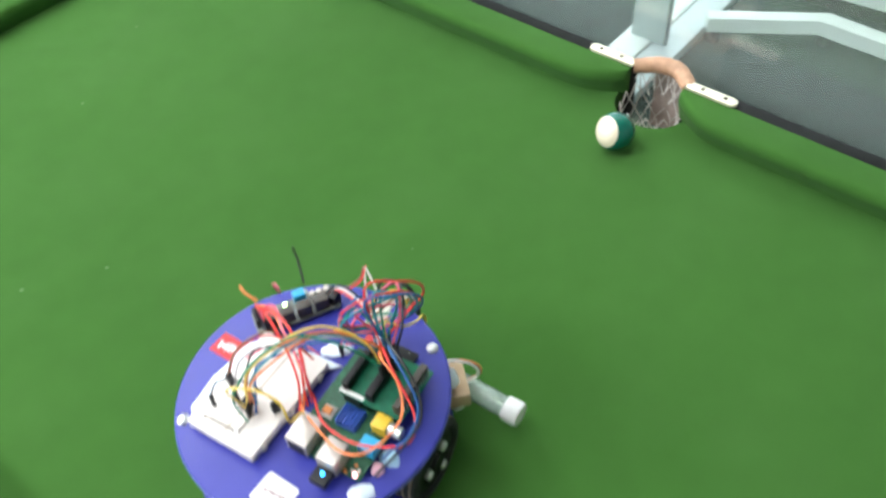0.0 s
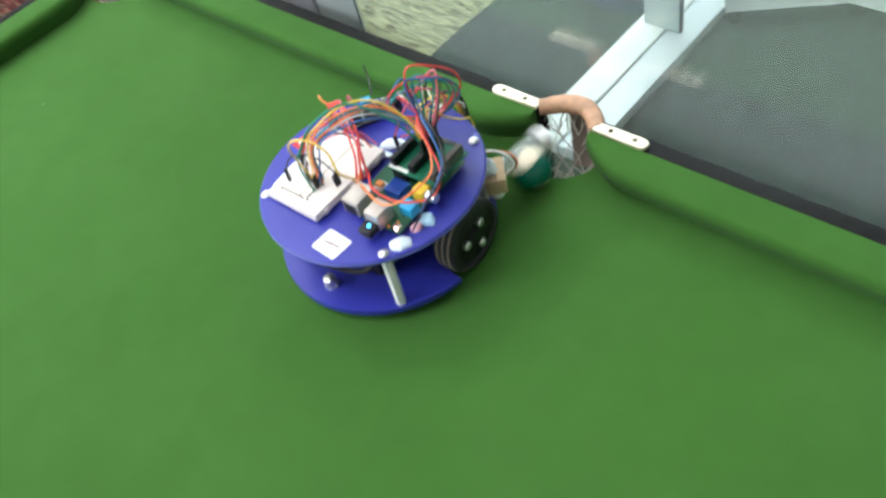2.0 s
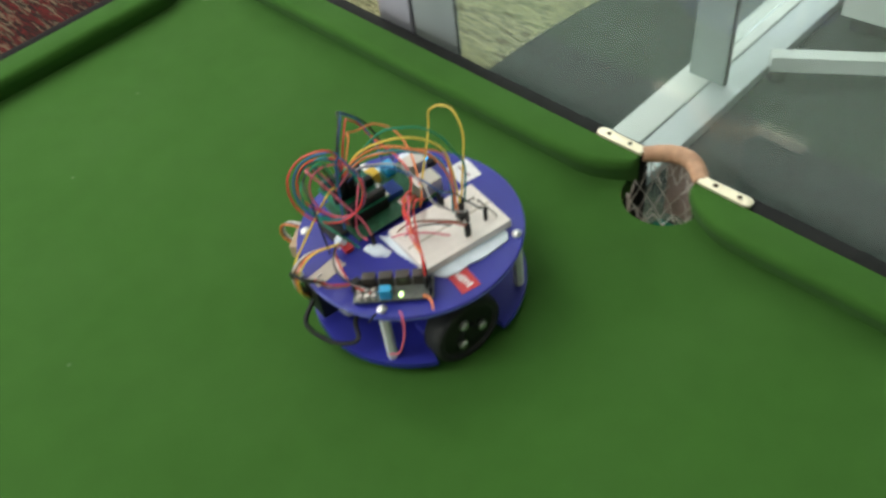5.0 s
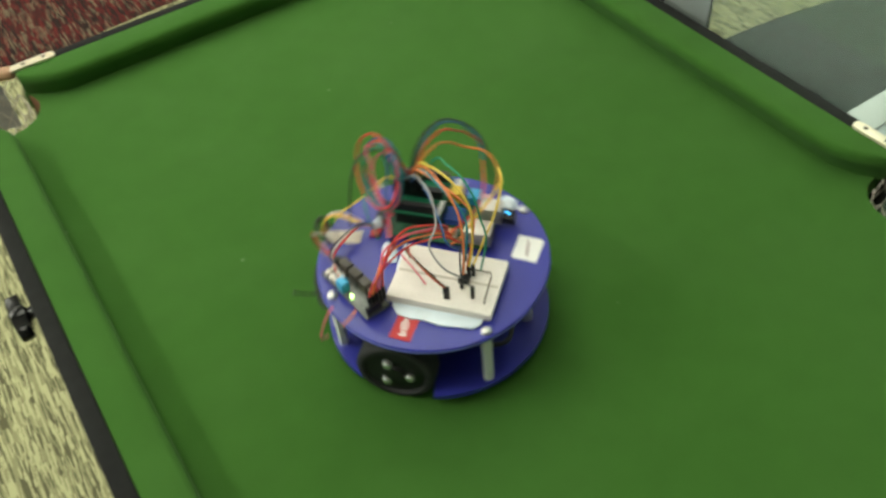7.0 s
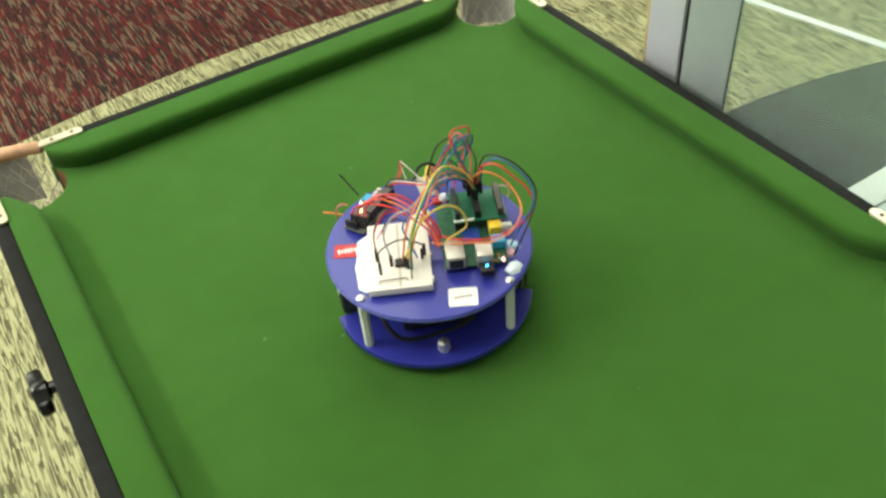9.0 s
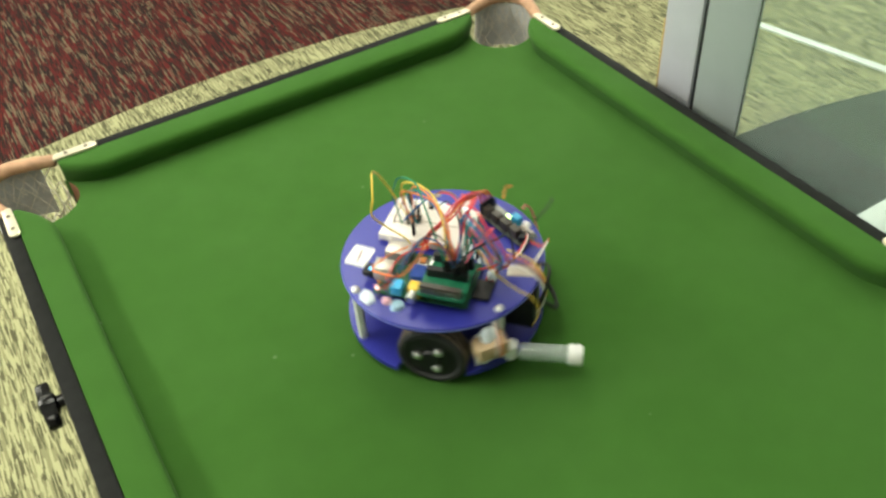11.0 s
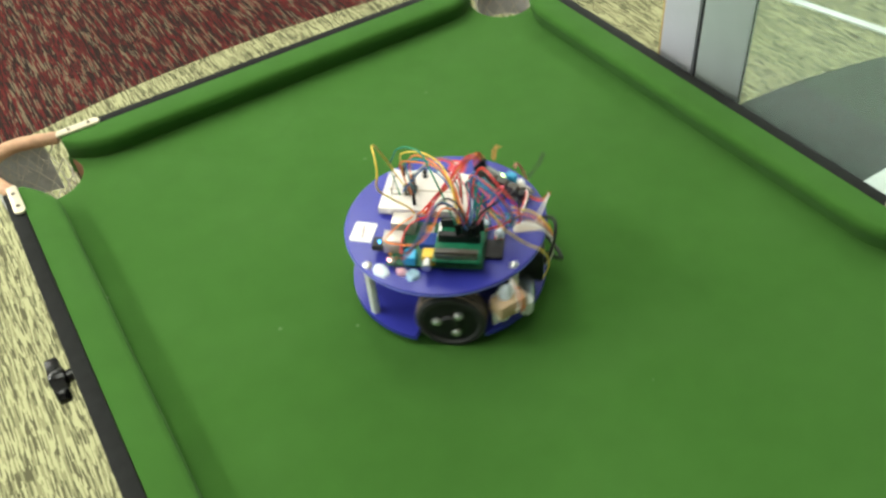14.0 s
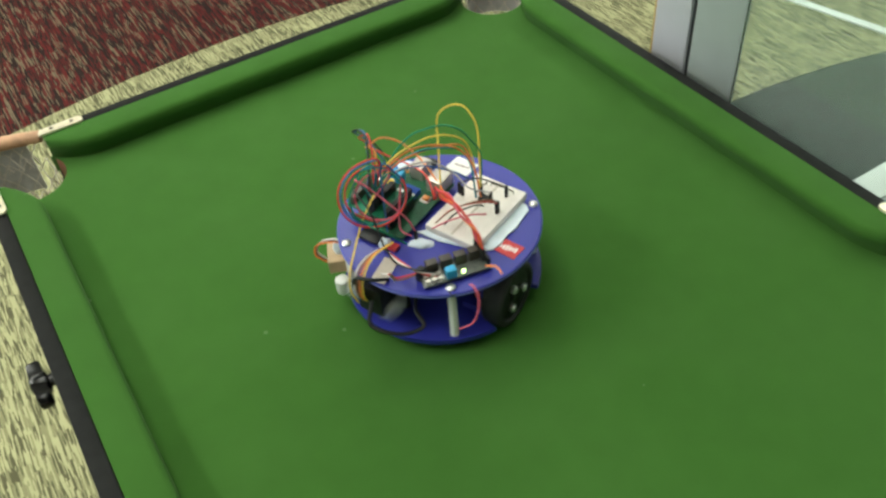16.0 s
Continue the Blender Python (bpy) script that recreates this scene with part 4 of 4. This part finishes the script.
    part("sensor_module", box((0.010, 0.048, ZT + 0.0005), (0.028, 0.056, ZT + 0.004), 0.0006, pose(0, 0, 0)), RED_LABEL, rb, "small red sensor module")
    # ---- jumper wires: bundle from the breadboard in a high arch to the interface board
    for c, pts, plug in (
            ("yellow", [(-24, -36, 20), (-18, -38, 34), (-15, -38, 51), (-9, -36, 68), (0, -25, 79), (9, -10, 84), (19, 4, 81), (31, 13, 71), (42, 18, 56), (46, 20, 38)], True),
            ("orange", [(-20, -33, 12), (-13, -38, 45), (-6, -36, 62), (3, -20, 70), (12, -3, 73), (24, 12, 69), (36, 20, 56), (47, 21, 38)], False),
            ("green", [(-19, -44, 12), (-17, -49, 47), (-12, -44, 63), (-5, -38, 77), (4, -27, 87), (14, -13, 89), (27, -4, 82), (40, 8, 62), (48, 18, 38)], False),
            ("teal", [(-22, -30, 12), (-16, -34, 44), (-8, -30, 62), (2, -14, 72), (14, 0, 74), (28, 12, 66), (40, 20, 52), (45, 28, 38)], False),
            ("grey", [(-36, -33, 21), (-39, -20, 34), (-29, -8, 44), (-14, -10, 52), (4, -2, 64), (22, 12, 62), (38, 22, 50), (44, 32, 38)], True),
            ("orange", [(-26, -32, 12), (-20, -32, 46), (-10, -26, 66), (4, -12, 76), (20, 4, 76), (34, 16, 64), (44, 24, 50), (45, 26, 38)], False),
            ("blue", [(-13, -40, 21), (-18, -30, 32), (-22, -20, 42), (-10, -12, 52), (10, 2, 60), (30, 16, 56), (42, 26, 38)], False)):
        wire(rb, c, pts, ends=(plug, True))
    # round loops leaning over the front of the interface board
    for c, mid, r0, r1, a0, a1, plug, tail in (
            ("red", (31, 48, 54), 33, 24, 105, -395, (46, 26, 38), [(26, 40, 12)]),
            ("blue", (31, 47, 52), 30, 27, 110, -250, (48, 30, 38), [(24, 46, 12)]),
            ("teal", (30, 46, 51), 28, 25, 95, -300, (44, 30, 38), [(40, 40, 38)]),
            ("green", (29, 45, 49), 26, 23, 80, -240, (42, 34, 38), [(44, 36, 38)]),
            ("pink", (27, 43, 49), 23, 22, 120, -210, (40, 38, 38), [(14, 40, 18), (4, 38, 9)])):
        u, v = Vector((0.675, 0.738, 0)), Vector((0.22, -0.20, 0.95))
        coil = []
        for k in range(13):
            f = k / 12
            a, r = radians(a0 + (a1 - a0) * f), r0 + (r1 - r0) * f
            q = Vector(mid) + (u * math.cos(a) + v * math.sin(a)) * r + Vector((-0.70, 0.64, 0.30)) * (3.0 * math.sin(2.3 * f + r0))
            coil.append(tuple(q))
        wire(rb, c, [plug] + coil + tail, ends=(True, c in ("teal", "green")))
    wire(rb, "pink", [(2, 34, 12), (8, 36, 26), (16, 44, 44), (30, 54, 66), (40, 58, 74), (48, 46, 60), (46, 36, 38)])
    # wide loops out over the edge on the jack side
    wire(rb, "orange", [(46, 24, 38), (48, 20, 53), (57, 9, 65), (72, 2, 58), (81, -10, 47), (80, -28, 45), (69, -40, 37), (53, -41, 29), (36, -35, 25), (10, -22, 16), (2, -14, 12)], ends=(True, False))
    wire(rb, "red", [(50, 26, 38), (54, 16, 66), (66, 4, 75), (78, -3, 66), (90, -10, 54), (93, -20, 42), (80, -25, 30), (56, -30, 23), (30, -26, 21), (8, -8, 14)], ends=(True, False))
    wire(rb, "blue", [(54, 28, 38), (56, 20, 64), (66, 8, 79), (80, 0, 73), (92, -8, 60), (92, -20, 46), (80, -25, 26), (71, -25, 6)], ends=(True, False))
    wire(rb, "black", [(52, 30, 38), (54, 22, 66), (61, 13, 80), (76, 5, 78), (89, -2, 67), (96, -13, 55), (90, -26, 40), (78, -33, 16), (72, -36, 4)], ends=(True, False))
    wire(rb, "black", [(50, 34, 38), (52, 42, 58), (40, 62, 66), (20, 68, 54), (8, 70, 14)], ends=(True, False))
    # tall yellow loop between the breadboard and the sockets
    wire(rb, "yellow", [(-22, -39, 21), (-18, -45, 38), (-15, -50, 54), (-11, -55, 69), (-5, -57, 80), (5, -57, 88), (16, -53, 87), (26, -50, 77), (30, -51, 62), (24, -42, 46), (15, -28, 26), (12, -22, 9)], ends=(True, False))
    # yellow lead over the front edge
    wire(rb, "yellow", [(42, 36, 38), (36, 44, 46), (40, 58, 28), (38, 76, 10), (34, 92, -4), (32, 97, -22), (30, 92, -42)], ends=(True, False))
    # leads from the driver board
    for i, c in enumerate(("red", "orange", "red", "pink", "red")):
        wire(rb, c, [(-66 + 3.0 * i, 31 - 1.8 * i, 19), (-60 + 2.6 * i, 27 - i, 31 + i), (-45 + 2 * i, 20 + 4 * (i % 2), 37 + 2.2 * i), (-28 + 2 * i, 10 + 3 * (i % 3), 38 + 2.5 * i), (-13 + 2 * i, 1 + 3 * (i % 3), 31 + 2 * i), (0 + 2 * i, -10 + 3 * (i % 2), 24 + i), (7 + i, -22 + 3 * i, 12)], ends=(True, False))
    for i, c in enumerate(("red", "white", "black")):
        wire(rb, c, [(-40 + i, 66 - 2 * i, 5), (-26, 74 + i, 12 + 2 * i), (-4, 70 + 2 * i, 12), (12, 64, 10 + i), (18 + i, 54, 5)], ends=(False, False))
    wire(rb, "pink", [(-70, 60, 6), (-76, 62, 6), (-82, 66, -4), (-80, 72, -24), (-66, 74, -40)], ends=(False, False), name="loose_lead")
    wire(rb, "orange", [(-74, 40, 12), (-84, 40, 16), (-92, 44, 15)], ends=(False, False), name="loose_lead")
    wire(rb, "black", [(-58, 74, 4), (-68, 84, 14), (-74, 88, 22)], ends=(False, False), name="loose_lead")
    wire(rb, "black", [(-46, -44, 24), (-44, -36, 32), (-24, -30, 36), (-6, -28, 24)], 0.0007)
    wire(rb, "black", [(-40, -14, 22), (-38, -4, 30), (-26, 8, 26), (-16, 14, 12)], 0.0007, ends=(False, False))
    wire(rb, "pink", [(-46, -8, 20), (-36, 4, 24), (-22, 18, 22), (-8, 22, 10)], 0.0007, ends=(False, False))
    for c, k in (("red", 0), ("brown", 2)):
        wire(rb, c, [(-48, -23 - k, 21), (-47, -12, 32 + k), (-36, 4 + k, 37 + k), (-22, 12 + k, 30), (-8, 16, 12)], 0.0007, ends=(True, False))
    wire(rb, "green", [(4, 46, 6), (16, 58, 24), (30, 62, 30), (34, 52, 24)], ends=(False, False))
    return rb


def build_kicker(rb):
    kk = new("kicker")
    kk.parent = rb
    kk["label"] = "clear plastic kicker tube with a white cap"
    kk.matrix_basis = pose(0.060, 0.078, 0.030)
    part("pivot", lathe([(0.006, -0.007), (0.0065, -0.006), (0.0065, 0.008), (0.005, 0.009)], 20), NYLON, kk)
    tb = bmesh.new()
    add_lathe(tb, [(0.0082, 0.008), (0.0082, 0.052), (0.0070, 0.052), (0.0070, 0.008), (0.0082, 0.008)], 28, pose(0, 0, 0, 0, 90, 0), cap=False)
    part("tube", tb, CLEAR, kk, "clear plastic tube")
    part("cap", lathe([(0.0068, 0.050), (0.0090, 0.0505), (0.0094, 0.053), (0.0094, 0.061), (0.0085, 0.063), (0.003, 0.0635)], 28, pose(0, 0, 0, 0, 90, 0)), NYLON, kk, "white cap")
    return kk


def build_ball():
    """Striped ball: a wide coloured band round pale caps."""
    bm = bmesh.new()
    prof = []
    for i in range(25):
        a = -90 + 180 * i / 24
        prof.append((max(0.00002, 0.019 * math.cos(radians(a))), 0.019 * math.sin(radians(a))))
    add_lathe(bm, prof, 40)
    for f in bm.faces:
        f.material_index = 1 if abs(f.calc_center_median().z) < 0.0108 else 0
    cream = mat("cream_resin", (0.80, 0.70, 0.52), 0.12, var=0.03, coat=0.5)
    green = mat("deep_green_resin", (0.0, 0.10, 0.065), 0.12, var=0.05, coat=0.5)
    return tagged(part("pool_ball", bm, [cream, green]), "cream pool ball with a wide dark green stripe", "ball")


robot = build_robot()
kicker = build_kicker(robot)
ball = build_ball()
# robot: seconds, x, y, heading of its own x axis
ROBOT = [(0, -0.134, -0.727, 281), (0.5, -0.065, -0.695, 279), (1, 0.016, -0.681, 277), (1.5, 0.1, -0.663, 276), (1.8, 0.155, -0.654, 275), (2, 0.188, -0.648, 274), (2.2, 0.203, -0.641, 273),
         (2.45, 0.206, -0.640, 272), (2.6, 0.207, -0.640, 258), (2.8, 0.208, -0.640, 234), (3, 0.209, -0.641, 207), (3.2, 0.211, -0.640, 180), (3.4, 0.212, -0.638, 157), (3.6, 0.212, -0.638, 136),
         (3.8, 0.210, -0.638, 116), (4, 0.208, -0.639, 98), (4.2, 0.208, -0.640, 87), (4.5, 0.206, -0.641, 84), (4.7, 0.178, -0.632, 83), (5, 0.127, -0.617, 82), (5.2, 0.100, -0.611, 82), (6.2, -0.045, -0.575, 81),
         (6.7, -0.078, -0.567, 72), (7.1, -0.079, -0.566, 30), (7.3, -0.079, -0.566, 8), (7.5, -0.079, -0.566, -6), (7.7, -0.080, -0.565, -18), (7.9, -0.082, -0.565, -25), (8.1, -0.080, -0.560, -26), (8.5, -0.057, -0.508, -26),
         (8.8, -0.043, -0.472, -26), (9.0, -0.035, -0.454, -25), (9.15, -0.030, -0.446, -20), (9.4, -0.028, -0.444, 8), (9.8, -0.028, -0.444, 60), (10.2, -0.028, -0.444, 115), (10.5, -0.028, -0.444, 155)]
SPIN = [(10.8, 221 - 386), (11, 248 - 386), (11.2, 271 - 386), (11.4, 297 - 386), (11.6, 324 - 386), (11.8, 350 - 386), (12, 19 - 26), (12.2, 43 - 26), (12.4, 69 - 26), (12.6, 98 - 26), (12.8, 126 - 26), (13, 151 - 26),
        (13.2, 174 - 26), (13.4, 197 - 26), (13.6, 219 - 26), (13.8, 238 - 26), (14, 257 - 26), (14.2, 282 - 26), (14.4, 307 - 26), (14.6, 332 - 26), (14.8, 357 - 26), (15, 382 - 26), (15.2, 409 - 26), (15.4, 438 - 26), (15.6, 465 - 26),
        (15.8, 489 - 26), (16, 501 - 26)]
ROBOT += [(t, -0.027 + 0.0032 * (t - 11) - 0.0067 * min(1, max(0, 2 * (t - 11))), -0.4435 + 0.004 * min(1, max(0, 2 * (t - 11))), a + 360) for t, a in SPIN]
# kicker: seconds, swing in the robot's space
KICK = [(0, -6), (1.85, -6), (1.95, 35), (2.05, 95), (2.15, 160), (2.25, 190), (10.8, 190), (10.9, 140), (11, 98), (11.1, 55), (11.2, 18), (11.4, 12), (11.5, 45), (11.6, 120), (11.7, 190), (12.4, 190), (12.6, 150), (12.7, 85), (12.8, 24),
        (12.9, 100), (13, 180), (13.2, 150), (13.3, 80), (13.4, 20), (13.6, -8), (13.7, 10), (13.8, 34), (13.9, 110), (14, 185), (14.2, 160), (14.3, 90), (14.4, 25), (14.5, -14), (14.6, -18), (14.8, 0), (15.2, -4), (15.3, 75), (15.4, 150), (15.5, 190),
        (15.7, 100), (15.8, 24), (15.9, 100), (16, 185)]
AXIS = Vector((-0.85, 0.34, 0.38)).to_track_quat("Z", "Y").to_matrix().to_4x4()


def motions():
    walk(robot, [(t, pose(x, y, HB, 0, 0, a)) for t, x, y, a in ROBOT])
    walk(kicker, [(t, pose(0.060, 0.078, 0.030, 0, 0, a)) for t, a in KICK])
    rows = [(0, 0.272, 0.019, 0), (1.9, 0.272, 0.019, 0), (2.0, 0.300, 0.019, 60), (2.1, 0.342, 0.010, 120), (2.2, 0.354, -0.035, 150), (2.3, 0.354, -0.060, 160), (16, 0.354, -0.060, 160)]
    walk(ball, [(t, Matrix.Translation((x, -0.7185, HB + z)) @ pose(0, 0, 0, 0, a, 0) @ AXIS) for t, x, z, a in rows])


motions()
